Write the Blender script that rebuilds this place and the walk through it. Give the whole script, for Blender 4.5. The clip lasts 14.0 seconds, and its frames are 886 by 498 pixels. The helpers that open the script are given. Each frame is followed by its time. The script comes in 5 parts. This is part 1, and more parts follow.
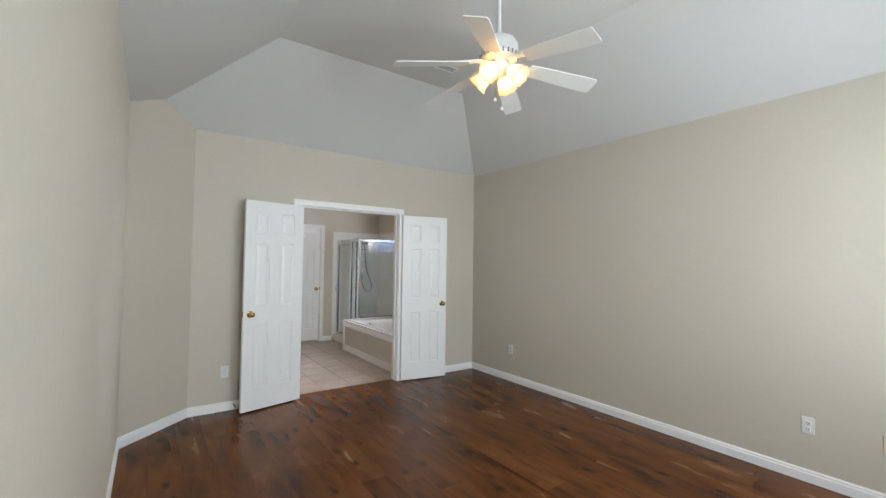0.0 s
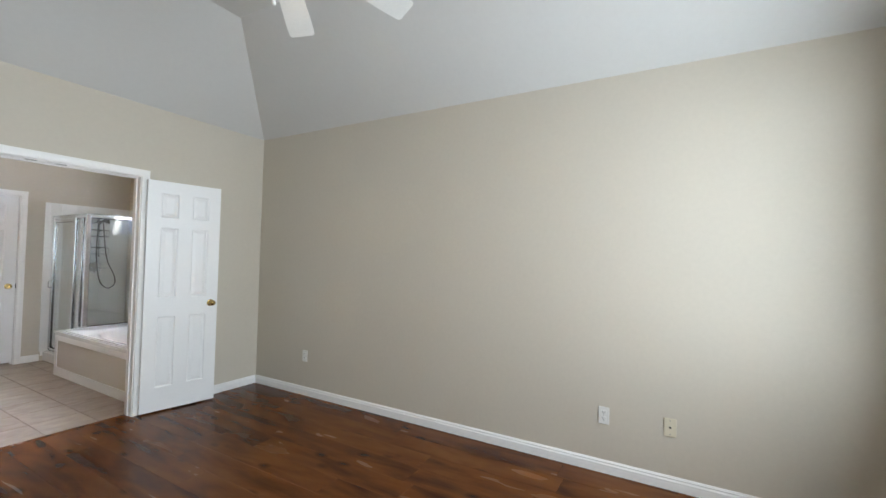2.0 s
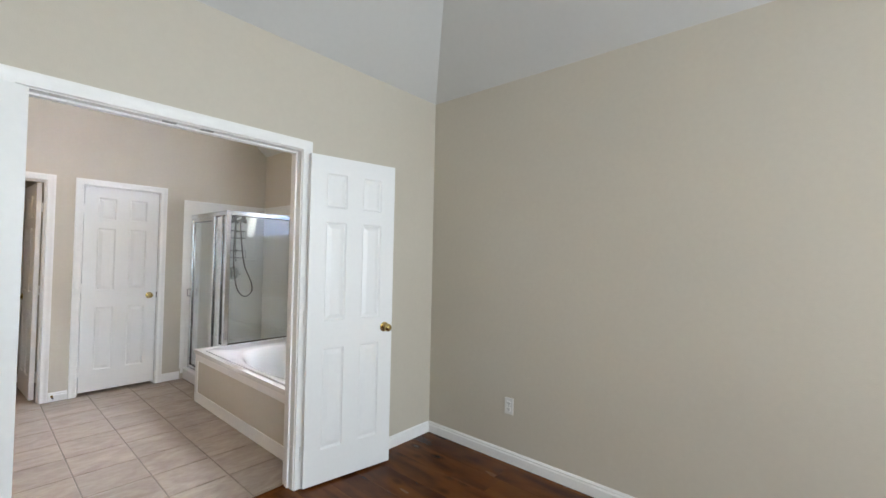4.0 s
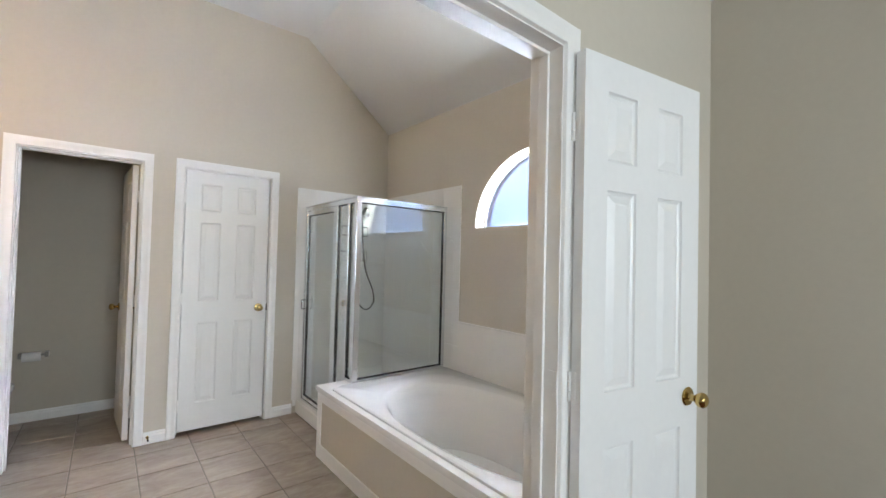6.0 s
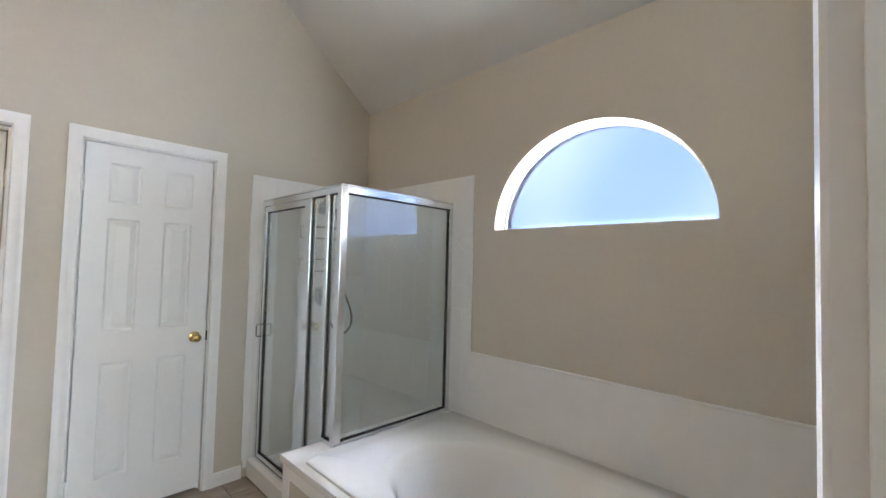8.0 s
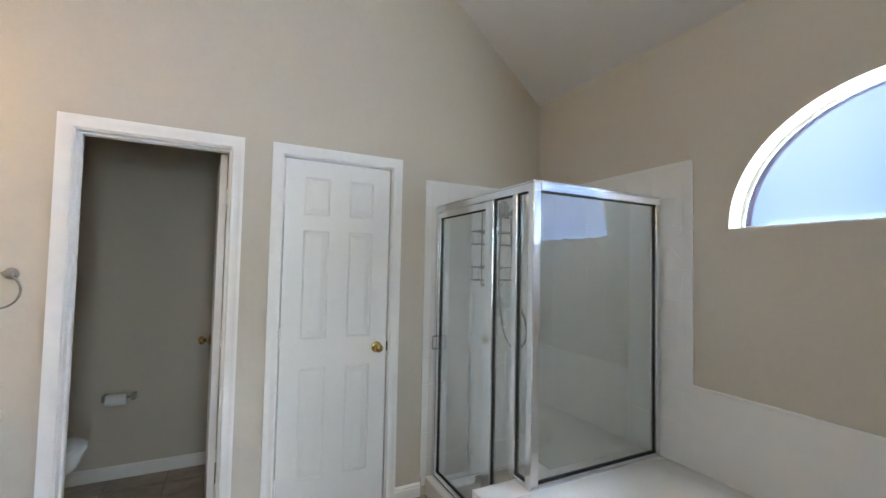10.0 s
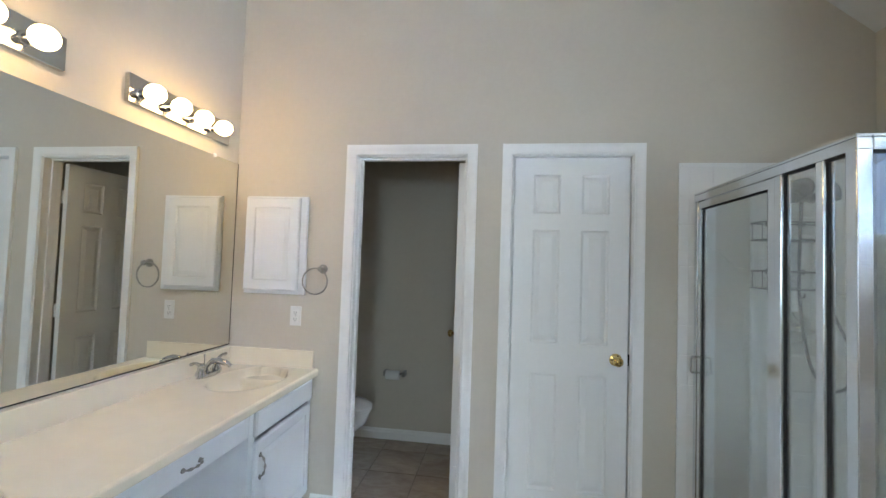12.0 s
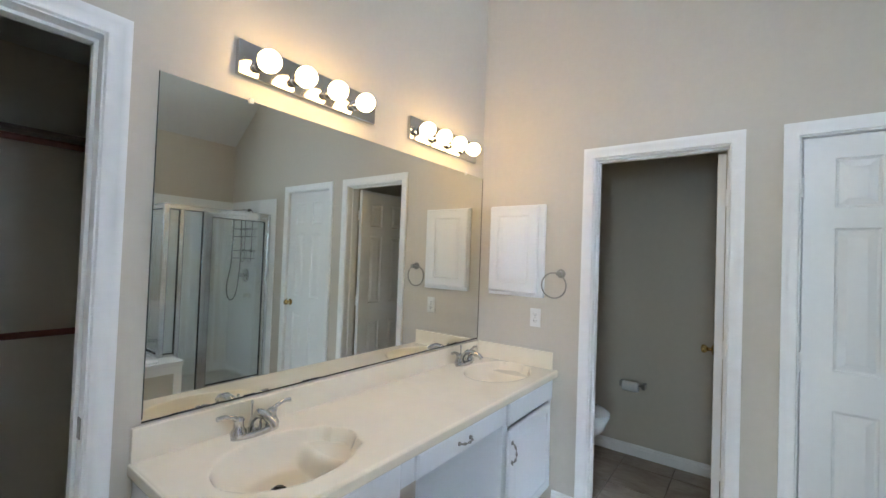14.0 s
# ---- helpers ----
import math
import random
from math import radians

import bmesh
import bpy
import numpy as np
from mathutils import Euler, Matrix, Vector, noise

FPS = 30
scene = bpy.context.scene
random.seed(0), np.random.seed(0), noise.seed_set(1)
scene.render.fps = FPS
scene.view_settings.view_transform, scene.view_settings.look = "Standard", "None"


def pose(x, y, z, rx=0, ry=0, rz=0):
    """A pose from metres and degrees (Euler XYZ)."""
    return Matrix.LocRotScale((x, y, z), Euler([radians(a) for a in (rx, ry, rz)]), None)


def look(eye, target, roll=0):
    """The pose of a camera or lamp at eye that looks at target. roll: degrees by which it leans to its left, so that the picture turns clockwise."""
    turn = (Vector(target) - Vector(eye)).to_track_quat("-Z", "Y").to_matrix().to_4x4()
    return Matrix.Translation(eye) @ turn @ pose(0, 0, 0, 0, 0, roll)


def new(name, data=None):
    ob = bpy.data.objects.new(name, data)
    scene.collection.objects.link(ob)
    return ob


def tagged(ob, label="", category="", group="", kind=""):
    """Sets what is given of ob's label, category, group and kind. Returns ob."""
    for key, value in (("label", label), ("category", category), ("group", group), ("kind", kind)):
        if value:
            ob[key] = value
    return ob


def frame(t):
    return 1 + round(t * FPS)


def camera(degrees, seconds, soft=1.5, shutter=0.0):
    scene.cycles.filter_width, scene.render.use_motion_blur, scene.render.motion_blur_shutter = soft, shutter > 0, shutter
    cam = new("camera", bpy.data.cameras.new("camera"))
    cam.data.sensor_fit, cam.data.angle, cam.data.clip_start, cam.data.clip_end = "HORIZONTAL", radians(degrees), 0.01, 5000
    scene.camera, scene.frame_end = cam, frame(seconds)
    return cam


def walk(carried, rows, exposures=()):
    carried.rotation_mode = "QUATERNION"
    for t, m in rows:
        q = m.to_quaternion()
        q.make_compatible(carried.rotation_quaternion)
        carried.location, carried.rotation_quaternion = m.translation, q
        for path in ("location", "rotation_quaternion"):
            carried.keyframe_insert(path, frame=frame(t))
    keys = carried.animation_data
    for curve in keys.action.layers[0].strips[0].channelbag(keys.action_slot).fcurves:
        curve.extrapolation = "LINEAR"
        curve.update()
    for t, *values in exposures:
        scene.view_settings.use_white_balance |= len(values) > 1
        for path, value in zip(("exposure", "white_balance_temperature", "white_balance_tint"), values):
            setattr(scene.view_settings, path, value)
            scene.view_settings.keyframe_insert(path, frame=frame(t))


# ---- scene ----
cam = camera(93.9, 14.0)
PATH = [
    (0, (0.061, -0.021, 1.46), (1.214, 1.612, 1.527), 0.8),
    (0.5, (0.219, -0.052, 1.441), (1.627, 1.366, 1.5), 0.9),
    (1, (0.392, 0.044, 1.439), (1.97, 1.272, 1.49), 1.0),
    (1.5, (0.582, 0.2, 1.428), (2.267, 1.276, 1.478), 1.3),
    (2, (0.764, 0.449, 1.407), (2.503, 1.435, 1.458), 1.4),
    (2.5, (0.953, 0.858, 1.418), (2.7, 1.831, 1.465), 1.4),
    (3, (1.042, 1.296, 1.422), (2.747, 2.341, 1.466), 1.4),
    (3.5, (1.13, 1.735, 1.422), (2.751, 2.905, 1.465), 1.1),
    (4, (1.251, 2.182, 1.418), (2.757, 3.497, 1.462), 1.2),
    (6.3, (1.584, 3.957, 1.397), (2.841, 5.513, 1.449), 1.4),
    (6.5, (1.630, 4.078, 1.381), (2.909, 5.614, 1.448), 1.4),
    (7, (1.692, 4.302, 1.414), (3.076, 5.744, 1.488), 1.3),
    (7.2, (1.709, 4.370, 1.434), (3.143, 5.765, 1.511), 1.5),
    (9.3, (1.825, 4.91, 1.441), (3.089, 6.459, 1.525), 1.2),
    (9.5, (1.797, 4.956, 1.448), (2.966, 6.577, 1.534), 1.2),
    (10, (1.752, 5.024, 1.456), (2.644, 6.812, 1.539), 1.2),
    (10.5, (1.737, 5.073, 1.453), (2.336, 6.979, 1.535), 1.3),
    (11, (1.829, 5.141, 1.434), (2.135, 7.116, 1.524), 1.4),
    (11.5, (1.901, 5.162, 1.426), (1.923, 7.16, 1.51), 1.6),
    (12, (1.909, 5.147, 1.43), (1.638, 7.127, 1.509), 1.9),
    (12.5, (1.876, 5.112, 1.443), (1.335, 7.036, 1.51), 2.1),
    (13, (1.831, 5.08, 1.434), (1.041, 6.916, 1.5), 2.2),
    (13.5, (1.817, 5.057, 1.439), (0.808, 6.782, 1.497), 2.2),
    (14, (1.799, 5.036, 1.454), (0.605, 6.64, 1.497), 2.1),
]
EXPOSURES = [(0, 0.42, 6900, 14), (2, 0.50, 6800, 14), (3, 0.51, 6800, 15), (4, 0.69, 6850, 14), (6.5, 0.60, 6800, 12), (9.5, 0.36, 6600, 10), (10.5, 0.37, 6450, 8), (11.5, 0.31, 6250, 6), (12.5, 0.23, 6200, 6), (13, 0.21, 6200, 6), (14, 0.30, 6150, 6)]
walk(cam, [(t, look(eye, target, roll)) for t, eye, target, roll in PATH], EXPOSURES)
# ---------- world, lights, exposure ----------
world = bpy.data.worlds.new("world")
scene.world = world
world.use_nodes = True
wn = world.node_tree
sky = wn.nodes.new("ShaderNodeTexSky")
sky.sky_type, sky.sun_disc = "NISHITA", False
sky.sun_elevation, sky.sun_rotation = radians(48), radians(200)
wn.links.new(sky.outputs[0], wn.nodes["Background"].inputs[0])
wn.nodes["Background"].inputs[1].default_value = 0.08

# main dimensions
EAST, WEST, NORTH, SOUTH = 3.775, -0.107, 4.5, -0.65      # bedroom walls
SPRING, FLAT = 2.695, 3.305                               # bedroom ceiling
BN, BW, BS = 7.48, 0.30, 4.62                             # bathroom north, west, south
BSPRING, BFLAT, BFX = 2.685, 3.40, 2.89                   # bathroom ceiling
WIN_Y, WIN_A, WIN_Z, WIN_H = 5.56, 0.578, 1.655, 0.545    # arched window
FAN = (1.855, 1.925)


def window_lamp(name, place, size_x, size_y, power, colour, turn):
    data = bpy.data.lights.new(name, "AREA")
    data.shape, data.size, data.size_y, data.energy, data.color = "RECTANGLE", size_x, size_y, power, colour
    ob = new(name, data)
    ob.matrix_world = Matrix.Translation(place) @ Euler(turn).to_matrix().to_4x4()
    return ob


DAY = (0.73, 0.88, 1.0)
window_lamp("window_light", (2.58, SOUTH - 0.34, 1.62), 1.20, 1.50, 84, DAY, (radians(98), 0, 0))
window_lamp("window_light", (0.95, SOUTH - 0.34, 1.62), 1.20, 1.50, 58, DAY, (radians(98), 0, 0))
# added lamp outside the arched window's sill: throws daylight up to brighten the ceiling
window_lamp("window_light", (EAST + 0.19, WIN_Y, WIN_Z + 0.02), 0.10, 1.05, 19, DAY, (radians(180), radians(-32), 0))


# ---------- materials ----------
def nodes_of(name):
    m = bpy.data.materials.new(name)
    m.use_nodes = True
    t = m.node_tree
    return m, t, t.nodes["Principled BSDF"]


def paint(name, colour, rough=0.6, metal=0.0, vary=0.04, scale=3.0, bump=0.0, bump_scale=400.0, spec=0.5, fine=60.0, coat=0.0):
    """A plain surface with two scales of slight variation in colour and gloss, and a fine relief."""
    m, t, b = nodes_of(name)
    co = t.nodes.new("ShaderNodeTexCoord")
    big, small = t.nodes.new("ShaderNodeTexNoise"), t.nodes.new("ShaderNodeTexNoise")
    big.inputs["Scale"].default_value, small.inputs["Scale"].default_value = scale, fine
    big.inputs["Detail"].default_value = 4
    for n in (big, small):
        t.links.new(co.outputs["Object"], n.inputs["Vector"])
    add = t.nodes.new("ShaderNodeMath")
    add.operation = "ADD"
    t.links.new(big.outputs[0], add.inputs[0])
    t.links.new(small.outputs[0], add.inputs[1])
    ramp = t.nodes.new("ShaderNodeMapRange")
    ramp.inputs[1].default_value, ramp.inputs[2].default_value = 0.6, 1.4
    ramp.inputs[3].default_value, ramp.inputs[4].default_value = 1 - vary, 1 + vary
    t.links.new(add.outputs[0], ramp.inputs[0])
    mul = t.nodes.new("ShaderNodeVectorMath")
    mul.operation = "SCALE"
    mul.inputs[0].default_value = colour
    t.links.new(ramp.outputs[0], mul.inputs["Scale"])
    t.links.new(mul.outputs[0], b.inputs["Base Color"])
    rr = t.nodes.new("ShaderNodeMapRange")
    rr.inputs[1].default_value, rr.inputs[2].default_value = 0.3, 0.7
    rr.inputs[3].default_value, rr.inputs[4].default_value = max(0.02, rough * 0.88), min(1, rough * 1.12)
    t.links.new(big.outputs[0], rr.inputs[0])
    t.links.new(rr.outputs[0], b.inputs["Roughness"])
    b.inputs["Metallic"].default_value = metal
    b.inputs["Specular IOR Level"].default_value = spec
    b.inputs["Coat Weight"].default_value = coat
    if bump:
        relief = t.nodes.new("ShaderNodeTexNoise")
        relief.inputs["Scale"].default_value, relief.inputs["Detail"].default_value = bump_scale, 3
        t.links.new(co.outputs["Object"], relief.inputs["Vector"])
        bp = t.nodes.new("ShaderNodeBump")
        bp.inputs["Strength"].default_value, bp.inputs["Distance"].default_value = bump, 0.002
        t.links.new(relief.outputs[0], bp.inputs["Height"])
        t.links.new(bp.outputs[0], b.inputs["Normal"])
    return m


WALL = paint("wall_paint", (0.564, 0.511, 0.428), 0.62, vary=0.025, scale=1.2, bump=0.25, bump_scale=160, fine=35)
CEIL = paint("ceiling_paint", (0.645, 0.638, 0.618), 0.8, vary=0.02, scale=1.5, bump=0.3, bump_scale=140, fine=30)
TRIM = paint("white_trim", (0.86, 0.85, 0.83), 0.34, vary=0.03, scale=4, bump=0.06, bump_scale=120, fine=25)
DOORW = paint("door_white", (0.84, 0.84, 0.83), 0.36, vary=0.02, scale=3, bump=0.08, bump_scale=220, fine=40)
CABW = paint("cabinet_white", (0.78, 0.79, 0.80), 0.36, vary=0.02, scale=5, bump=0.06, bump_scale=200)
MARBLE = paint("cultured_marble", (0.86, 0.85, 0.83), 0.16, vary=0.02, scale=2.5, fine=12, coat=0.2)
COUNTER = paint("counter_marble", (0.87, 0.79, 0.64), 0.2, vary=0.025, scale=4, fine=14, coat=0.2)
ACRYLIC = paint("tub_acrylic", (0.85, 0.845, 0.83), 0.14, vary=0.015, scale=3, coat=0.3)
CERAMIC = paint("toilet_ceramic", (0.76, 0.76, 0.74), 0.1, vary=0.01, coat=0.3)
WALLTILE = paint("white_wall_tile", (0.86, 0.86, 0.845), 0.06, vary=0.02, scale=2.5, fine=12, coat=0.3)
WHITE_GROUT = paint("white_grout", (0.84, 0.835, 0.815), 0.8, vary=0.05, scale=8)
CHROME = paint("chrome", (0.62, 0.63, 0.65), 0.12, 1.0, vary=0.05, scale=8)
ALU = paint("shower_aluminium", (0.74, 0.76, 0.78), 0.17, 1.0, vary=0.06, scale=5, fine=90)
NICKEL = paint("brushed_nickel", (0.33, 0.315, 0.29), 0.3, 1.0, vary=0.08, scale=9)
BRASS = paint("polished_brass", (0.56, 0.40, 0.16), 0.10, 1.0, vary=0.12, scale=20)
# near-black: shade in slots and gaps put into the colour; also rubber and jack
DARK = paint("dark_gap", (0.015, 0.014, 0.013), 0.8)
SEAL = paint("black_seal", (0.012, 0.012, 0.013), 0.75)
PLASTIC = paint("outlet_plastic", (0.74, 0.73, 0.70), 0.32, vary=0.02)
IVORY = paint("ivory_plastic", (0.66, 0.60, 0.46), 0.35, vary=0.03)
FANW = paint("fan_white", (0.74, 0.73, 0.70), 0.4, vary=0.04, scale=6)
WIRE = paint("caddy_wire", (0.045, 0.045, 0.05), 0.4, 0.4, vary=0.15, scale=12)
GUNMETAL = paint("dark_chrome", (0.045, 0.045, 0.05), 0.28, 0.5, vary=0.1, scale=10)
# closet shelf: the closet's shade is put into this dark brown
SHELF_SHADE = paint("shaded_shelf", (0.11, 0.075, 0.055), 0.6, vary=0.15, scale=10)
RODWOOD = paint("stained_rod", (0.16, 0.045, 0.03), 0.35, vary=0.2, scale=12)
PAPER = paint("tissue_paper", (0.76, 0.75, 0.73), 0.95, vary=0.02, bump=0.3, bump_scale=300)
BRICK = paint("red_brick", (0.66, 0.36, 0.31), 0.85, vary=0.2, scale=9, bump=0.6, bump_scale=90)
GROUT = paint("grout", (0.23, 0.20, 0.175), 0.9, vary=0.15, scale=6, bump=0.4, bump_scale=200)
SUBFLOOR = paint("plank_gap", (0.035, 0.018, 0.010), 0.8)
CARPET = paint("closet_carpet", (0.30, 0.26, 0.21), 0.95, vary=0.12, scale=20, bump=0.8, bump_scale=500)


def mirror_glass():
    m, t, b = nodes_of("mirror_silver")
    b.inputs["Base Color"].default_value = (0.92, 0.945, 0.92, 1)
    b.inputs["Metallic"].default_value, b.inputs["Roughness"].default_value = 1.0, 0.015
    return m


def clear_glass(name, tint, rough, haze=0.0):
    """Thin glass that lets most light through, with a fresnel gloss and, where it is used, some soap haze."""
    m, t, b = nodes_of(name)
    out = t.nodes["Material Output"]
    clear, gloss, mix = t.nodes.new("ShaderNodeBsdfTransparent"), t.nodes.new("ShaderNodeBsdfGlossy"), t.nodes.new("ShaderNodeMixShader")
    clear.inputs[0].default_value = (*tint, 1)
    gloss.inputs["Roughness"].default_value = rough
    facing, power, fres = t.nodes.new("ShaderNodeLayerWeight"), t.nodes.new("ShaderNodeMath"), t.nodes.new("ShaderNodeMapRange")
    power.operation, power.inputs[1].default_value = "POWER", 2.4
    fres.inputs[3].default_value, fres.inputs[4].default_value = 0.15, 0.95
    t.links.new(facing.outputs["Facing"], power.inputs[0])
    t.links.new(power.outputs[0], fres.inputs[0])
    t.links.new(fres.outputs[0], mix.inputs[0])
    t.links.new(clear.outputs[0], mix.inputs[1])
    t.links.new(gloss.outputs[0], mix.inputs[2])
    last = mix
    if haze:
        film, blend, nz = t.nodes.new("ShaderNodeBsdfDiffuse"), t.nodes.new("ShaderNodeMixShader"), t.nodes.new("ShaderNodeTexNoise")
        film.inputs[0].default_value = (0.62, 0.65, 0.64, 1)
        co = t.nodes.new("ShaderNodeTexCoord")
        t.links.new(co.outputs["Object"], nz.inputs["Vector"])
        nz.inputs["Scale"].default_value = 3.5
        rg = t.nodes.new("ShaderNodeMapRange")
        rg.inputs[3].default_value, rg.inputs[4].default_value = haze * 0.6, haze * 1.4
        t.links.new(nz.outputs[0], rg.inputs[0])
        t.links.new(rg.outputs[0], blend.inputs[0])
        t.links.new(mix.outputs[0], blend.inputs[1])
        t.links.new(film.outputs[0], blend.inputs[2])
        last = blend
    t.links.new(last.outputs[0], out.inputs[0])
    return m


def frosted():
    m, t, b = nodes_of("frosted_glass")
    b.inputs["Base Color"].default_value = (0.0044, 0.0057, 0.0086, 1)
    b.inputs["Transmission Weight"].default_value = 1.0
    b.inputs["Roughness"].default_value = 0.30
    b.inputs["IOR"].default_value = 1.25
    co, nz, bp = t.nodes.new("ShaderNodeTexCoord"), t.nodes.new("ShaderNodeTexNoise"), t.nodes.new("ShaderNodeBump")
    nz.inputs["Scale"].default_value = 120
    bp.inputs["Strength"].default_value = 0.15
    t.links.new(co.outputs["Object"], nz.inputs["Vector"])
    t.links.new(nz.outputs[0], bp.inputs["Height"])
    t.links.new(bp.outputs[0], b.inputs["Normal"])
    return m


def glow(name, colour, strength):
    m, t, b = nodes_of(name)
    b.inputs["Base Color"].default_value = (0.8, 0.78, 0.74, 1)
    b.inputs["Roughness"].default_value = 0.3
    b.inputs["Emission Color"].default_value = (*colour, 1)
    b.inputs["Emission Strength"].default_value = strength
    return m


def lit_glass():
    """Frosted amber-white lamp glass: some light straight through, the rest spread."""
    m, t, b = nodes_of("shade_glass")
    thru, spread, mix = t.nodes.new("ShaderNodeBsdfTransparent"), t.nodes.new("ShaderNodeBsdfTranslucent"), t.nodes.new("ShaderNodeMixShader")
    thru.inputs[0].default_value = (1.0, 0.90, 0.72, 1)
    spread.inputs[0].default_value = (0.85, 0.74, 0.52, 1)
    skin, last = t.nodes.new("ShaderNodeBsdfDiffuse"), t.nodes.new("ShaderNodeMixShader")
    skin.inputs[0].default_value = (0.80, 0.74, 0.60, 1)
    mix.inputs[0].default_value, last.inputs[0].default_value = 0.72, 0.30
    t.links.new(thru.outputs[0], mix.inputs[1])
    t.links.new(spread.outputs[0], mix.inputs[2])
    t.links.new(mix.outputs[0], last.inputs[1])
    t.links.new(skin.outputs[0], last.inputs[2])
    t.links.new(last.outputs[0], t.nodes["Material Output"].inputs[0])
    return m


def sky_backdrop():
    m, t, b = nodes_of("hazy_sky")
    co, nz, ramp = t.nodes.new("ShaderNodeTexCoord"), t.nodes.new("ShaderNodeTexNoise"), t.nodes.new("ShaderNodeValToRGB")
    nz.inputs["Scale"].default_value, nz.inputs["Detail"].default_value = 1.3, 0.0
    ramp.color_ramp.elements[0].position, ramp.color_ramp.elements[0].color = 0.34, (0.50, 0.63, 0.88, 1)
    ramp.color_ramp.elements[1].position, ramp.color_ramp.elements[1].color = 0.66, (0.86, 0.905, 0.95, 1)
    t.links.new(co.outputs["Object"], nz.inputs["Vector"])
    t.links.new(nz.outputs[0], ramp.inputs[0])
    b.inputs["Base Color"].default_value = (0, 0, 0, 1)
    t.links.new(ramp.outputs[0], b.inputs["Emission Color"])
    b.inputs["Emission Strength"].default_value = 138.0
    return m


def plank_wood():
    """Dark red-brown laminate: long grain, cathedral bands and small knots, another cut for each board."""
    m, t, b = nodes_of("laminate_wood")
    co, info, mp = t.nodes.new("ShaderNodeTexCoord"), t.nodes.new("ShaderNodeObjectInfo"), t.nodes.new("ShaderNodeMapping")
    comb = t.nodes.new("ShaderNodeCombineXYZ")
    for n, k in enumerate((37.0, 91.0, 17.0)):
        mu = t.nodes.new("ShaderNodeMath")
        mu.operation, mu.inputs[1].default_value = "MULTIPLY", k
        t.links.new(info.outputs["Random"], mu.inputs[0])
        t.links.new(mu.outputs[0], comb.inputs[n])
    t.links.new(co.outputs["Object"], mp.inputs["Vector"])
    t.links.new(comb.outputs[0], mp.inputs["Location"])
    mp.inputs["Scale"].default_value = (1, 0.22, 1)
    grain, band, knot = (t.nodes.new("ShaderNodeTexNoise") for _ in range(3))
    for n, s, d, dist in ((grain, 80, 5, 0.5), (band, 8.0, 2, 0.5), (knot, 9, 2, 0.6)):
        n.inputs["Scale"].default_value, n.inputs["Detail"].default_value, n.inputs["Distortion"].default_value = s, d, dist
        t.links.new(mp.outputs[0], n.inputs["Vector"])
    ramp = t.nodes.new("ShaderNodeValToRGB")
    e = ramp.color_ramp.elements
    e[0].position, e[0].color = 0.26, (0.052, 0.0138, 0.0036, 1)
    e[1].position, e[1].color = 0.76, (0.190, 0.068, 0.0175, 1)
    mid = e.new(0.5)
    mid.color = (0.126, 0.0385, 0.0085, 1)
    mixv = t.nodes.new("ShaderNodeMath")
    mixv.operation, mixv.inputs[1].default_value = "MULTIPLY_ADD", 0.11
    t.links.new(grain.outputs[0], mixv.inputs[0])
    bandm = t.nodes.new("ShaderNodeMath")
    bandm.operation, bandm.inputs[1].default_value = "MULTIPLY", 0.89
    t.links.new(band.outputs[0], bandm.inputs[0])
    t.links.new(bandm.outputs[0], mixv.inputs[2])
    rnd = t.nodes.new("ShaderNodeMapRange")
    rnd.inputs[3].default_value, rnd.inputs[4].default_value = -0.09, 0.09
    t.links.new(info.outputs["Random"], rnd.inputs[0])
    addr = t.nodes.new("ShaderNodeMath")
    t.links.new(mixv.outputs[0], addr.inputs[0])
    t.links.new(rnd.outputs[0], addr.inputs[1])
    t.links.new(addr.outputs[0], ramp.inputs[0])
    kmap, cell = t.nodes.new("ShaderNodeMapping"), t.nodes.new("ShaderNodeTexVoronoi")
    kmap.inputs["Scale"].default_value = (1, 0.55, 1)
    t.links.new(co.outputs["Object"], kmap.inputs["Vector"])
    t.links.new(comb.outputs[0], kmap.inputs["Location"])
    wob = t.nodes.new("ShaderNodeVectorMath")
    wob.operation = "MULTIPLY_ADD"
    wob.inputs[1].default_value = (0.05, 0.05, 0.05)
    t.links.new(knot.outputs["Color"], wob.inputs[0])
    t.links.new(kmap.outputs[0], wob.inputs[2])
    cell.inputs["Scale"].default_value = 6.5
    t.links.new(wob.outputs[0], cell.inputs["Vector"])
    kr = t.nodes.new("ShaderNodeMapRange")
    kr.inputs[1].default_value, kr.inputs[2].default_value, kr.inputs[3].default_value, kr.inputs[4].default_value = 0.03, 0.24, 0.30, 1.0
    t.links.new(cell.outputs["Distance"], kr.inputs[0])
    sc = t.nodes.new("ShaderNodeVectorMath")
    sc.operation = "SCALE"
    t.links.new(ramp.outputs[0], sc.inputs[0])
    t.links.new(kr.outputs[0], sc.inputs["Scale"])
    t.links.new(sc.outputs[0], b.inputs["Base Color"])
    rr = t.nodes.new("ShaderNodeMapRange")
    rr.inputs[3].default_value, rr.inputs[4].default_value = 0.20, 0.31
    t.links.new(band.outputs[0], rr.inputs[0])
    t.links.new(rr.outputs[0], b.inputs["Roughness"])
    b.inputs["Specular IOR Level"].default_value = 0.15
    bp = t.nodes.new("ShaderNodeBump")
    bp.inputs["Strength"].default_value, bp.inputs["Distance"].default_value = 0.12, 0.001
    t.links.new(grain.outputs[0], bp.inputs["Height"])
    t.links.new(bp.outputs[0], b.inputs["Normal"])
    return m


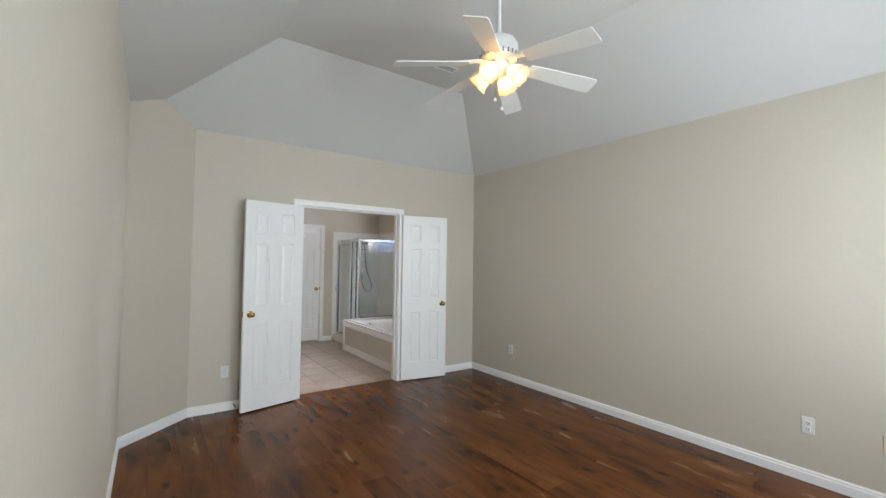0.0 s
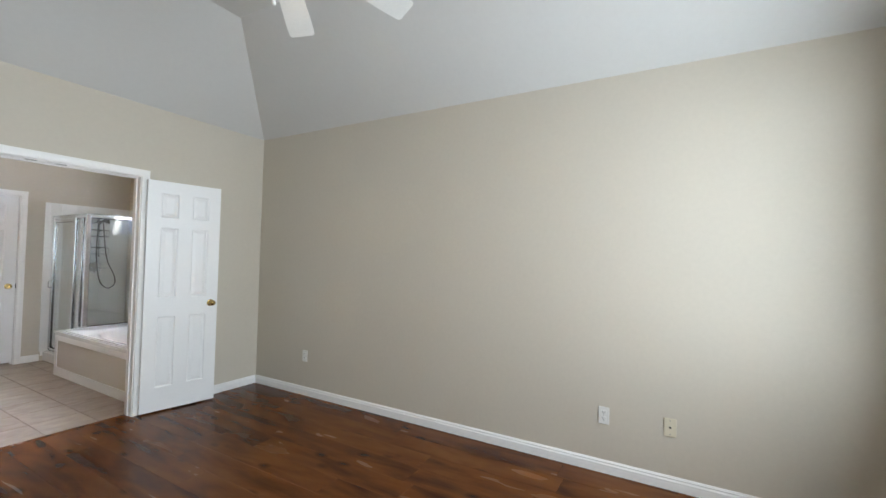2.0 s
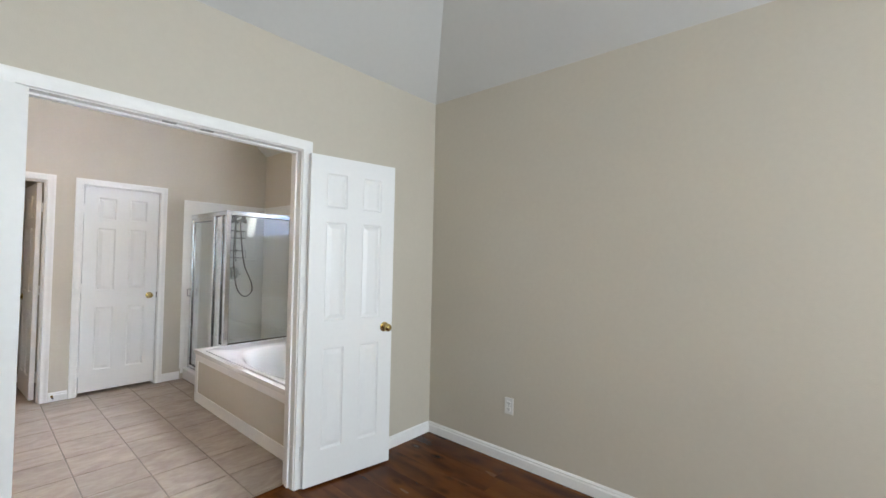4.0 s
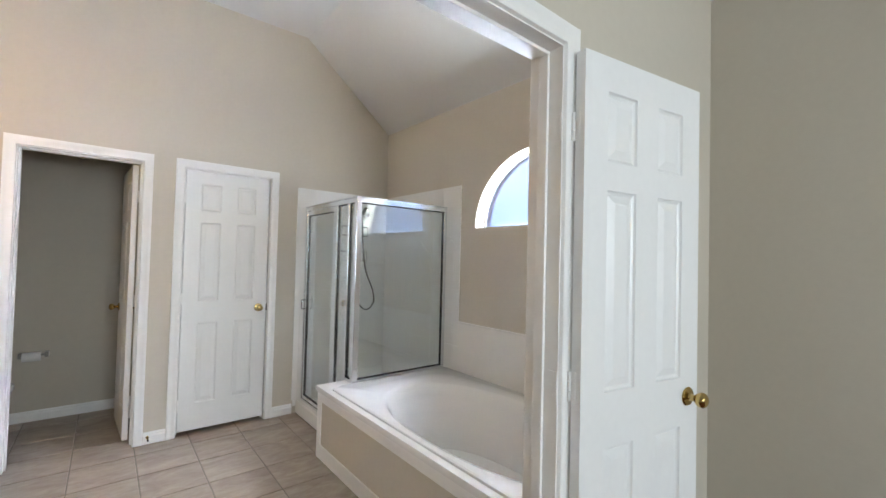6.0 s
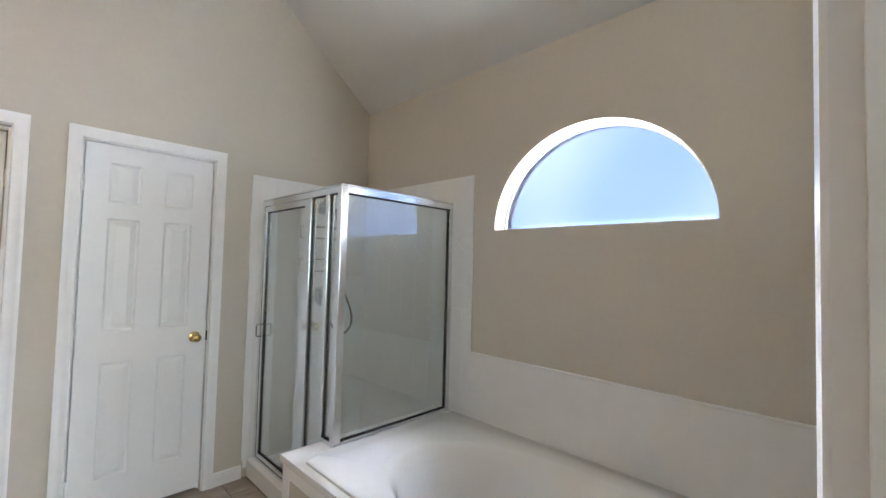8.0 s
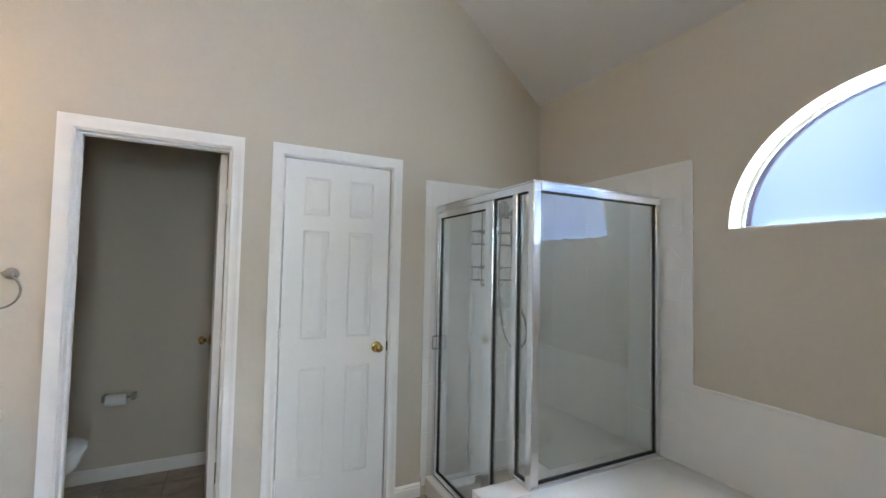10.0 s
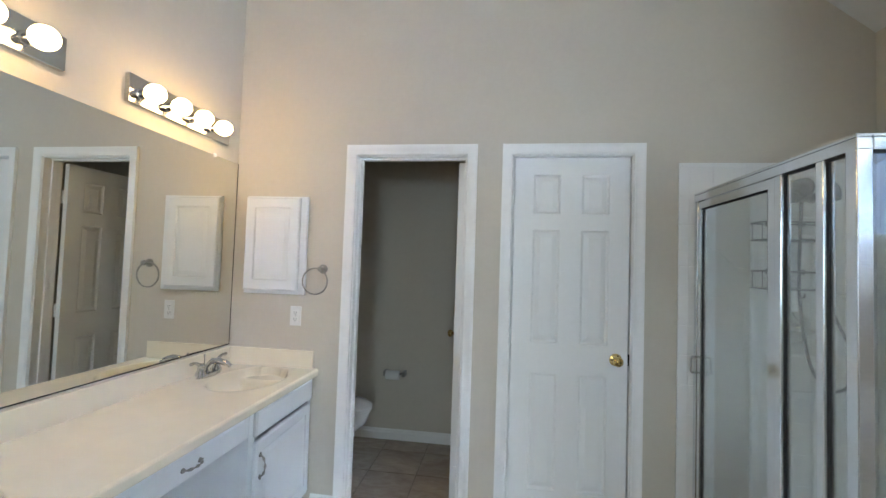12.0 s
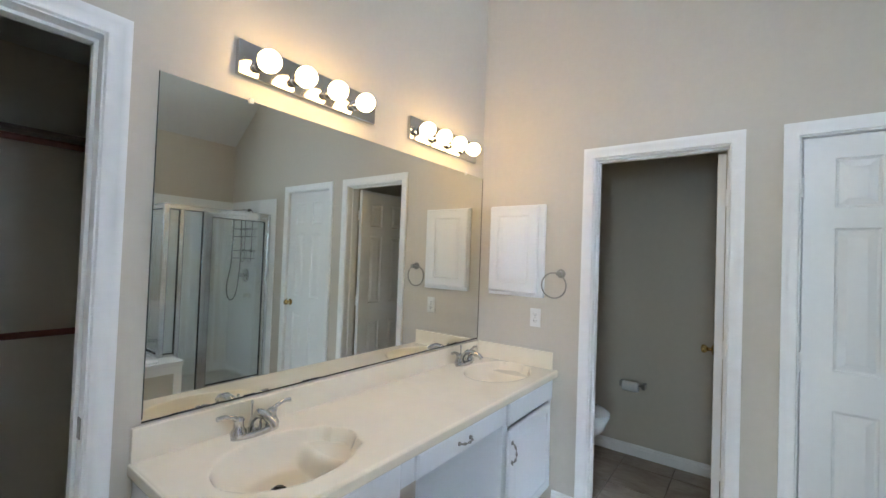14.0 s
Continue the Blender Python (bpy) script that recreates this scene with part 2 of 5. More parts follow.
def stone_tile():
    """Grey-beige ceramic tile with slanting veins, another cut for each tile."""
    m, t, b = nodes_of("stone_tile")
    co, info, mp = t.nodes.new("ShaderNodeTexCoord"), t.nodes.new("ShaderNodeObjectInfo"), t.nodes.new("ShaderNodeMapping")
    comb = t.nodes.new("ShaderNodeCombineXYZ")
    for n, k in enumerate((29.0, 73.0, 11.0)):
        mu = t.nodes.new("ShaderNodeMath")
        mu.operation, mu.inputs[1].default_value = "MULTIPLY", k
        t.links.new(info.outputs["Random"], mu.inputs[0])
        t.links.new(mu.outputs[0], comb.inputs[n])
    t.links.new(co.outputs["Object"], mp.inputs["Vector"])
    t.links.new(comb.outputs[0], mp.inputs["Location"])
    mp.inputs["Rotation"].default_value = (0, 0, radians(-24))
    mp.inputs["Scale"].default_value = (0.6, 1.35, 1)
    vein, mott = t.nodes.new("ShaderNodeTexNoise"), t.nodes.new("ShaderNodeTexNoise")
    for n, s, d, dist in ((vein, 6.5, 3, 1.2), (mott, 40, 4, 0)):
        n.inputs["Scale"].default_value, n.inputs["Detail"].default_value, n.inputs["Distortion"].default_value = s, d, dist
        t.links.new(mp.outputs[0], n.inputs["Vector"])
    mixv = t.nodes.new("ShaderNodeMath")
    mixv.operation, mixv.inputs[1].default_value = "MULTIPLY_ADD", 0.3
    vm = t.nodes.new("ShaderNodeMath")
    vm.operation, vm.inputs[1].default_value = "MULTIPLY", 0.7
    t.links.new(vein.outputs[0], vm.inputs[0])
    t.links.new(mott.outputs[0], mixv.inputs[0])
    t.links.new(vm.outputs[0], mixv.inputs[2])
    ramp = t.nodes.new("ShaderNodeValToRGB")
    e = ramp.color_ramp.elements
    e[0].position, e[0].color = 0.34, (0.275, 0.212, 0.168, 1)
    e[1].position, e[1].color = 0.70, (0.43, 0.355, 0.293, 1)
    t.links.new(mixv.outputs[0], ramp.inputs[0])
    hs = t.nodes.new("ShaderNodeMapRange")
    hs.inputs[3].default_value, hs.inputs[4].default_value = 0.93, 1.06
    t.links.new(info.outputs["Random"], hs.inputs[0])
    sc = t.nodes.new("ShaderNodeVectorMath")
    sc.operation = "SCALE"
    t.links.new(ramp.outputs[0], sc.inputs[0])
    t.links.new(hs.outputs[0], sc.inputs["Scale"])
    t.links.new(sc.outputs[0], b.inputs["Base Color"])
    b.inputs["Roughness"].default_value = 0.38
    bp = t.nodes.new("ShaderNodeBump")
    bp.inputs["Strength"].default_value, bp.inputs["Distance"].default_value = 0.35, 0.003
    t.links.new(vein.outputs[0], bp.inputs["Height"])
    t.links.new(bp.outputs[0], b.inputs["Normal"])
    return m


MIRROR = mirror_glass()
SHOWER_GLASS = clear_glass("shower_glass", (0.95, 0.975, 0.965), 0.012, 0.010)
CLEAR = clear_glass("window_glass", (0.95, 0.98, 0.97), 0.01)
FROST = frosted()
BULB = glow("bulb_glow", (1.0, 0.64, 0.27), 17.0)
SHADE = lit_glass()
FANBULB = glow("fan_bulb", (1.0, 0.72, 0.40), 34.0)
SKYCARD = sky_backdrop()
WOOD = plank_wood()
TILE = stone_tile()


# ---------- mesh helpers ----------
def box(bm, x0, y0, z0, x1, y1, z1, bevel=0.0):
    g = bmesh.ops.create_cube(bm, size=1.0)
    bmesh.ops.scale(bm, vec=(x1 - x0, y1 - y0, z1 - z0), verts=g["verts"])
    bmesh.ops.translate(bm, vec=((x0 + x1) / 2, (y0 + y1) / 2, (z0 + z1) / 2), verts=g["verts"])
    if bevel:
        edges = list({e for v in g["verts"] for e in v.link_edges})
        bmesh.ops.bevel(bm, geom=edges, offset=bevel, segments=2, affect="EDGES", profile=0.5)
    return bm


def lathe(bm, profile, segments=24, axis="z", at=(0, 0, 0), scallop=None):
    """Turns (radius, height) pairs round an axis."""
    rows = []
    for r, h in profile:
        ring = []
        for k in range(segments):
            a = 2 * math.pi * k / segments
            rr = r * (scallop(a, h) if scallop else 1)
            p = Vector((rr * math.cos(a), rr * math.sin(a), h))
            if axis == "x":
                p = Vector((p.z, p.x, p.y))
            elif axis == "y":
                p = Vector((p.x, p.z, p.y))
            ring.append(bm.verts.new(p + Vector(at)))
        rows.append(ring)
    for a, c in zip(rows, rows[1:]):
        for k in range(segments):
            bm.faces.new((a[k], a[(k + 1) % segments], c[(k + 1) % segments], c[k]))
    bm.faces.new(rows[0][::-1]) if profile[0][0] > 1e-4 else None
    bm.faces.new(rows[-1]) if profile[-1][0] > 1e-4 else None
    return bm


def tube(bm, points, radius, segments=8, closed=False):
    """A round bar along points; radius may be one number or one a point."""
    pts = [Vector(p) for p in points]
    n = len(pts)
    radii = radius if isinstance(radius, (list, tuple)) else [radius] * n
    rows, up = [], None
    for i, p in enumerate(pts):
        d = (pts[(i + 1) % n] - pts[i - 1]) if closed else (pts[min(i + 1, n - 1)] - pts[max(i - 1, 0)])
        d.normalize()
        if up is None:
            up = d.orthogonal().normalized()
        up = (up - d * up.dot(d)).normalized()
        side = d.cross(up)
        rows.append([bm.verts.new(p + radii[i] * (math.cos(2 * math.pi * k / segments) * up + math.sin(2 * math.pi * k / segments) * side)) for k in range(segments)])
    pairs = list(zip(rows, rows[1:])) + ([(rows[-1], rows[0])] if closed else [])
    for a, c in pairs:
        for k in range(segments):
            bm.faces.new((a[k], a[(k + 1) % segments], c[(k + 1) % segments], c[k]))
    if not closed:
        bm.faces.new(rows[0][::-1])
        bm.faces.new(rows[-1])
    return bm


def slab(outline, holes, place, depth):
    """A plate from a flat outline with holes; place turns (u, v, w) into the world, w running to depth."""
    bm = bmesh.new()
    edges = []
    for loop in [outline, *holes]:
        vs = [bm.verts.new((u, v, 0)) for u, v in loop]
        edges += [bm.edges.new((vs[i], vs[(i + 1) % len(vs)])) for i in range(len(vs))]
    bmesh.ops.triangle_fill(bm, use_beauty=True, use_dissolve=False, edges=edges)
    faces = list(bm.faces)
    r = bmesh.ops.extrude_face_region(bm, geom=faces)
    bmesh.ops.translate(bm, vec=(0, 0, depth), verts=[g for g in r["geom"] if isinstance(g, bmesh.types.BMVert)])
    for v in bm.verts:
        v.co = Vector(place(*v.co))
    bmesh.ops.recalc_face_normals(bm, faces=bm.faces)
    return bm


def rect(u0, v0, u1, v1):
    return [(u0, v0), (u1, v0), (u1, v1), (u0, v1)]


def link(name, bm, material, smooth=False):
    bmesh.ops.recalc_face_normals(bm, faces=bm.faces)
    me = bpy.data.meshes.new(name)
    bm.to_mesh(me)
    bm.free()
    me.materials.append(material)
    if smooth:
        me.shade_smooth()
        me.set_sharp_from_angle(angle=radians(38))
    return new(name, me)


def part(name, bm, material, parent, label="", smooth=False):
    ob = link(name, bm, material, smooth)
    ob.parent = parent
    return tagged(ob, label) if label else ob


def empty(name, m=None):
    ob = new(name)
    ob.empty_display_size = 0.1
    if m:
        ob.matrix_world = m
    return ob


def struct(name, bm, material, label, category):
    return tagged(link(name, bm, material), label, category, kind="structure")


# ---------- large structure ----------
def wall(name, bm, label):
    return struct(name, bm, WALL, label, "wall")


BED, BATH = "smooth greige painted bedroom wall", "smooth greige painted bathroom wall"
ARCH = [(WIN_Y + WIN_A * math.cos(a), WIN_Z + WIN_H * math.sin(a)) for a in [math.pi * k / 40 for k in range(41)]]
OPEN_L, OPEN_R, OPEN_H = 1.357, 2.573, 2.062               # double doorway
WC_L, WC_R, CD_L, CD_R, DOOR_H = 1.066, 1.708, 1.976, 2.610, 2.062
CL_A, CL_B = 4.72, 5.385                                   # walk-in closet doorway in the west wall

wall_east = wall("wall_east", slab(rect(SOUTH - 0.2, -0.1, 8.7, 3.6), [ARCH], lambda u, v, w: (EAST + w, u, v), 0.13), "long greige painted wall, lit by daylight, with an arched window")
wall_north = wall("wall_north", slab(rect(-1.4, -0.1, EAST, 3.6), [rect(OPEN_L - 0.02, -0.09, OPEN_R + 0.02, OPEN_H + 0.02)], lambda u, v, w: (u, NORTH + w, v), 0.12), "greige painted wall with a double doorway to the bathroom")
wall_south = wall("wall_south", slab(rect(WEST - 0.12, -0.1, EAST, 3.6), [rect(1.98, 0.85, 3.18, 2.36), rect(0.35, 0.85, 1.55, 2.36)], lambda u, v, w: (u, SOUTH - w, v), 0.16), "greige painted bedroom wall with two windows")
wall_west = wall("wall_west", slab(rect(SOUTH, -0.1, 4.03, 3.6), [], lambda u, v, w: (WEST - w, u, v), 0.12), BED)
corner_len = math.hypot(0.376 - WEST, NORTH - 4.03)
cdx, cdy = (0.376 - WEST) / corner_len, (NORTH - 4.03) / corner_len
wall_corner = wall("wall_corner", slab(rect(0, -0.1, corner_len, 3.6), [], lambda u, v, w: (WEST + u * cdx - w * cdy, 4.03 + u * cdy + w * cdx, v), 0.10), "narrow angled greige wall in the bedroom corner")
wall_bath_north = wall("wall_bath_north", slab(rect(BW - 0.12, -0.1, EAST, 3.6), [rect(WC_L - 0.02, -0.09, WC_R + 0.02, DOOR_H + 0.02), rect(CD_L - 0.02, -0.09, CD_R + 0.02, DOOR_H + 0.02)], lambda u, v, w: (u, BN + w, v), 0.12), "tall greige bathroom wall with two doorways")
wall_bath_west = wall("wall_bath_west", slab(rect(BS, -0.1, BN, 3.6), [rect(CL_A - 0.02, -0.09, CL_B + 0.02, DOOR_H + 0.02)], lambda u, v, w: (BW - w, u, v), 0.12), "greige bathroom wall behind the vanity, warmly lit by globe bulbs")
# toilet room, linen closet and walk-in closet
wall("wall_toilet_west", slab(rect(7.60, -0.1, 8.50, 2.6), [], lambda u, v, w: (0.30 - w, u, v), 0.1), "greige toilet room wall")
wall("wall_toilet_north", slab(rect(0.2, -0.1, EAST, 2.6), [], lambda u, v, w: (u, 8.50 + w, v), 0.1), "greige toilet room wall in shade")
wall("wall_toilet_east", slab(rect(7.60, -0.1, 8.50, 2.6), [], lambda u, v, w: (1.83 + w, u, v), 0.1), "greige toilet room wall")
wall("wall_closet_west", slab(rect(4.62, -0.1, 7.2, 2.6), [], lambda u, v, w: (-1.15 - w, u, v), 0.1), "unlit greige closet wall")
wall("wall_closet_north", slab(rect(-1.25, -0.1, 0.18, 2.6), [], lambda u, v, w: (u, 7.1 + w, v), 0.1), "unlit greige closet wall")

# bedroom ceiling: flat middle and four slopes
def bedroom_ceiling():
    run = (FLAT - SPRING) / 0.62
    o = [(WEST - 0.1, SOUTH - 0.1), (EAST + 0.1, SOUTH - 0.1), (EAST + 0.1, NORTH + 0.1), (WEST - 0.1, NORTH + 0.1)]
    base = SPRING - 0.1 * 0.62
    i = [(WEST + run, SOUTH + run), (EAST - run, SOUTH + run), (EAST - run, NORTH - run), (WEST + run, NORTH - run)]
    bm = bmesh.new()
    a, c = [bm.verts.new((x, y, base)) for x, y in o], [bm.verts.new((x, y, FLAT)) for x, y in i]
    top = [bm.verts.new((x, y, FLAT + 0.25)) for x, y in o]
    for k in range(4):
        n = (k + 1) % 4
        bm.faces.new((a[k], a[n], c[n], c[k]))
        bm.faces.new((top[k], top[n], a[n], a[k]))
    bm.faces.new(c)
    bm.faces.new(top)
    return bm


struct("ceiling", bedroom_ceiling(), CEIL, "pale grey vaulted ceiling with four sloping sides", "ceiling")
prof = [(BW - 0.06, BFLAT), (BFX, BFLAT), (EAST + 0.08, BSPRING - 0.08 * (BFLAT - BSPRING) / (EAST - BFX)), (EAST + 0.08, 3.6), (BW - 0.06, 3.6)]
struct("ceiling", slab(prof, [], lambda u, v, w: (u, 4.56 + w, v), 2.98), CEIL, "white bathroom ceiling sloping down to the window wall", "ceiling")
struct("ceiling", slab(rect(0.22, 7.54, EAST + 0.05, 8.56), [], lambda u, v, w: (u, v, 2.44 + w), 0.1), CEIL, "plain white toilet room ceiling", "ceiling")
struct("ceiling", slab(rect(-1.2, 4.56, 0.24, 7.16), [], lambda u, v, w: (u, v, 2.44 + w), 0.1), CEIL, "plain white closet ceiling", "ceiling")
floor_bed = struct("floor", slab(rect(WEST - 0.1, SOUTH - 0.1, EAST + 0.1, 4.575), [], lambda u, v, w: (u, v, -0.014 - w), 0.12), SUBFLOOR, "dark red-brown laminate plank floor with a satin sheen", "floor")
floor_bath = struct("floor", slab(rect(0.14, 4.575, EAST + 0.1, 8.6), [], lambda u, v, w: (u, v, -0.004 - w), 0.12), GROUT, "grey-beige stone-look ceramic tile floor with dark grout", "floor")
struct("floor", slab(rect(-1.3, 4.575, 0.24, 7.2), [], lambda u, v, w: (u, v, -0.002 - w), 0.12), CARPET, "beige carpet in the unlit closet", "floor")


# ---------- trim ----------
def casing_profile():
    """Colonial casing: across its 60 mm and out from the wall."""
    return [(0, 0), (0.004, 0.010), (0.012, 0.012), (0.020, 0.009), (0.040, 0.013), (0.050, 0.018), (0.060, 0.017), (0.060, 0)]


def casing(u0, u1, top, place):
    """A door casing: two legs and a head with mitred corners, from the opening's edges outward."""
    bm = bmesh.new()
    rows = []
    for (u, v, du, dv) in ((u0, 0, -1, 0), (u0, top, -1, 1), (u1, top, 1, 1), (u1, 0, 1, 0)):
        rows.append([bm.verts.new(place(u + du * c, v + dv * c, o)) for c, o in casing_profile()])
    for a, c in zip(rows, rows[1:]):
        for k in range(len(a)):
            n = (k + 1) % len(a)
            bm.faces.new((a[k], a[n], c[n], c[k]))
    bm.faces.new(rows[0])
    bm.faces.new(rows[-1][::-1])
    return bm


def doorway(name, u0, u1, top, wall_face, thick, place, label):
    """Jambs, stops and casings on both sides of an opening. place(u, w, z): w runs into the wall from its face."""
    ob = tagged(empty(name), label, "door frame", kind="structure")
    for side, sgn in ((u0, -1), (u1, 1)):
        bm = bmesh.new()
        box(bm, min(side, side + sgn * 0.02), 0, 0.0, max(side, side + sgn * 0.02), thick, top + 0.02)
        for v in bm.verts:
            v.co = Vector(place(*v.co))
        part("jamb", bm, TRIM, ob)
        bm = bmesh.new()
        box(bm, min(side, side - sgn * 0.011), 0.048, 0.0, max(side, side - sgn * 0.011), 0.083, top - 0.011, 0.002)
        for v in bm.verts:
            v.co = Vector(place(*v.co))
        part("stop", bm, TRIM, ob)
    bm = bmesh.new()
    box(bm, u0, 0, top, u1, thick, top + 0.02)
    box(bm, u0, 0.048, top - 0.011, u1, 0.083, top, 0.002)
    for v in bm.verts:
        v.co = Vector(place(*v.co))
    part("head_jamb", bm, TRIM, ob)
    part("casing", casing(u0 - 0.004, u1 + 0.004, top + 0.004, lambda u, v, o: place(u, -o, v)), TRIM, ob, smooth=True)
    part("casing", casing(u0 - 0.004, u1 + 0.004, top + 0.004, lambda u, v, o: place(u, thick + o, v)), TRIM, ob, smooth=True)
    return ob


frame_double = doorway("door_frame", OPEN_L, OPEN_R, OPEN_H - 0.004, NORTH, 0.12, lambda u, w, z: (u, NORTH + w, z), "white moulded casing round the open double doorway")
doorway("door_frame", WC_L, WC_R, DOOR_H - 0.004, BN, 0.12, lambda u, w, z: (u, BN + w, z), "white moulded casing round the toilet room doorway")
doorway("door_frame", CD_L, CD_R, DOOR_H - 0.004, BN, 0.12, lambda u, w, z: (u, BN + w, z), "white moulded casing round the closed closet door")
frame_closet = doorway("door_frame", CL_A, CL_B, DOOR_H - 0.004, BW, 0.12, lambda u, w, z: (BW - w, u, z), "white moulded casing round the open walk-in closet")
bm = bmesh.new()
box(bm, BW - 0.02, CL_B - 0.003, 0.90, BW - 0.045, CL_B + 0.001, 0.96, 0.001)
part("strike_plate", bm, NICKEL, frame_closet, "small metal strike plate")
for x in (1.88, 2.05):
    bm = bmesh.new()
    box(bm, x - 0.03, NORTH + 0.02, OPEN_H - 0.007, x + 0.03, NORTH + 0.045, OPEN_H - 0.003)
    part("ball_catch", bm, NICKEL, frame_double, "small metal catch plate")


def baseboard(x0, y0, x1, y1, h=0.085, label="white painted baseboard with a moulded top edge"):
    """Runs from one point to the other, with the room on its left."""
    d = Vector((x1 - x0, y1 - y0, 0))
    n = Vector((-d.y, d.x, 0)).normalized()
    pr = [(0, 0), (0.014, 0), (0.014, h * 0.66), (0.009, h * 0.78), (0.010, h * 0.86), (0.005, h * 0.95), (0.003, h), (0, h)]
    bm = bmesh.new()
    ends = [[bm.verts.new(Vector((x, y, 0.001)) + n * o + Vector((0, 0, z))) for o, z in pr] for x, y in ((x0, y0), (x1, y1))]
    for k in range(len(pr)):
        m = (k + 1) % len(pr)
        bm.faces.new((ends[0][k], ends[0][m], ends[1][m], ends[1][k]))
    bm.faces.new(ends[0])
    bm.faces.new(ends[1][::-1])
    return struct("baseboard", bm, TRIM, label, "baseboard")


baseboard(EAST, SOUTH, EAST, NORTH)
baseboard(EAST - 0.014, NORTH, OPEN_R + 0.066, NORTH)
baseboard(OPEN_L - 0.066, NORTH, 0.376, NORTH)
baseboard(0.376, NORTH, WEST, 4.03)
baseboard(WEST, 4.03, WEST, SOUTH)
baseboard(WEST, SOUTH, EAST, SOUTH)
baseboard(2.845, BN, CD_R + 0.066, BN)
baseboard(CD_L - 0.066, BN, WC_R + 0.066, BN)
baseboard(WC_L - 0.066, BN, 0.86, BN)
baseboard(1.83, 8.50, 0.30, 8.50)
baseboard(0.30, 8.50, 0.30, 7.60)
baseboard(BW, BS, OPEN_L - 0.066, BS)
baseboard(BW, 5.49, BW, CL_B + 0.066)


# ---------- doors ----------
PANEL_X = ((0.105, 0.2475), (0.3625, 0.505))
PANEL_Z = ((0.205, 0.826), (0.995, 1.615), (1.705, 1.922))


def door_slab(w, h, t):
    """A slab with six sunk fields on both faces; y runs from 0 to t."""
    k = w / 0.61
    xs = sorted({0, w, *(k * x for p in PANEL_X for x in p)})
    zs = sorted({0, h, *(z for p in PANEL_Z for z in p)})
    bm = bmesh.new()
    for y, inward in ((0, 1), (t, -1)):
        grid = [[bm.verts.new((x, y, z)) for z in zs] for x in xs]
        for i in range(len(xs) - 1):
            for j in range(len(zs) - 1):
                q = [grid[i][j], grid[i + 1][j], grid[i + 1][j + 1], grid[i][j + 1]]
                if i in (1, 3) and j in (1, 3, 5):
                    prev = q
                    for inset, sink in ((0.004, 0.007), (0.012, 0.011)):
                        x0, x1, z0, z1 = xs[i] + inset, xs[i + 1] - inset, zs[j] + inset, zs[j + 1] - inset
                        ring = [bm.verts.new((x, y + inward * sink, z)) for x, z in ((x0, z0), (x1, z0), (x1, z1), (x0, z1))]
                        for n in range(4):
                            bm.faces.new((prev[n], prev[(n + 1) % 4], ring[(n + 1) % 4], ring[n]))
                        prev = ring
                    bm.faces.new(prev)
                else:
                    bm.faces.new(q)
        if y == 0:
            first = grid
    n, m = len(xs), len(zs)
    rim = [(i, 0) for i in range(n)] + [(n - 1, j) for j in range(1, m)] + [(i, m - 1) for i in range(n - 2, -1, -1)] + [(0, j) for j in range(m - 2, 0, -1)]
    for a, c in zip(rim, rim[1:] + rim[:1]):
        bm.faces.new((first[a[0]][a[1]], first[c[0]][c[1]], grid[c[0]][c[1]], grid[a[0]][a[1]]))
    return bm


def raised_field(pw, ph):
    """The raised middle of a panel, standing off y = 0 towards -y."""
    bm = bmesh.new()
    prev = None
    for inset, out in ((0.0, 0.0), (0.0, -0.0006), (0.026, -0.0088), (0.028, -0.0092)):
        ring = [bm.verts.new((x, out, z)) for x, z in ((inset, inset), (pw - inset, inset), (pw - inset, ph - inset), (inset, ph - inset))]
        if prev:
            for n in range(4):
                bm.faces.new((prev[n], prev[(n + 1) % 4], ring[(n + 1) % 4], ring[n]))
        else:
            bm.faces.new(ring[::-1])
        prev = ring
    bm.faces.new(prev)
    return bm


def knob(bm, at, toward):
    """A round knob with rosette, along y."""
    pr = [(0.0, 0), (0.031, 0), (0.033, 0.003), (0.030, 0.007), (0.014, 0.011), (0.011, 0.018), (0.011, 0.028), (0.016, 0.033), (0.0235, 0.041), (0.0265, 0.050), (0.025, 0.059), (0.018, 0.066), (0.009, 0.069), (0.0, 0.0695)]
    return lathe(bm, [(r, toward * h) for r, h in pr], 24, "y", at)


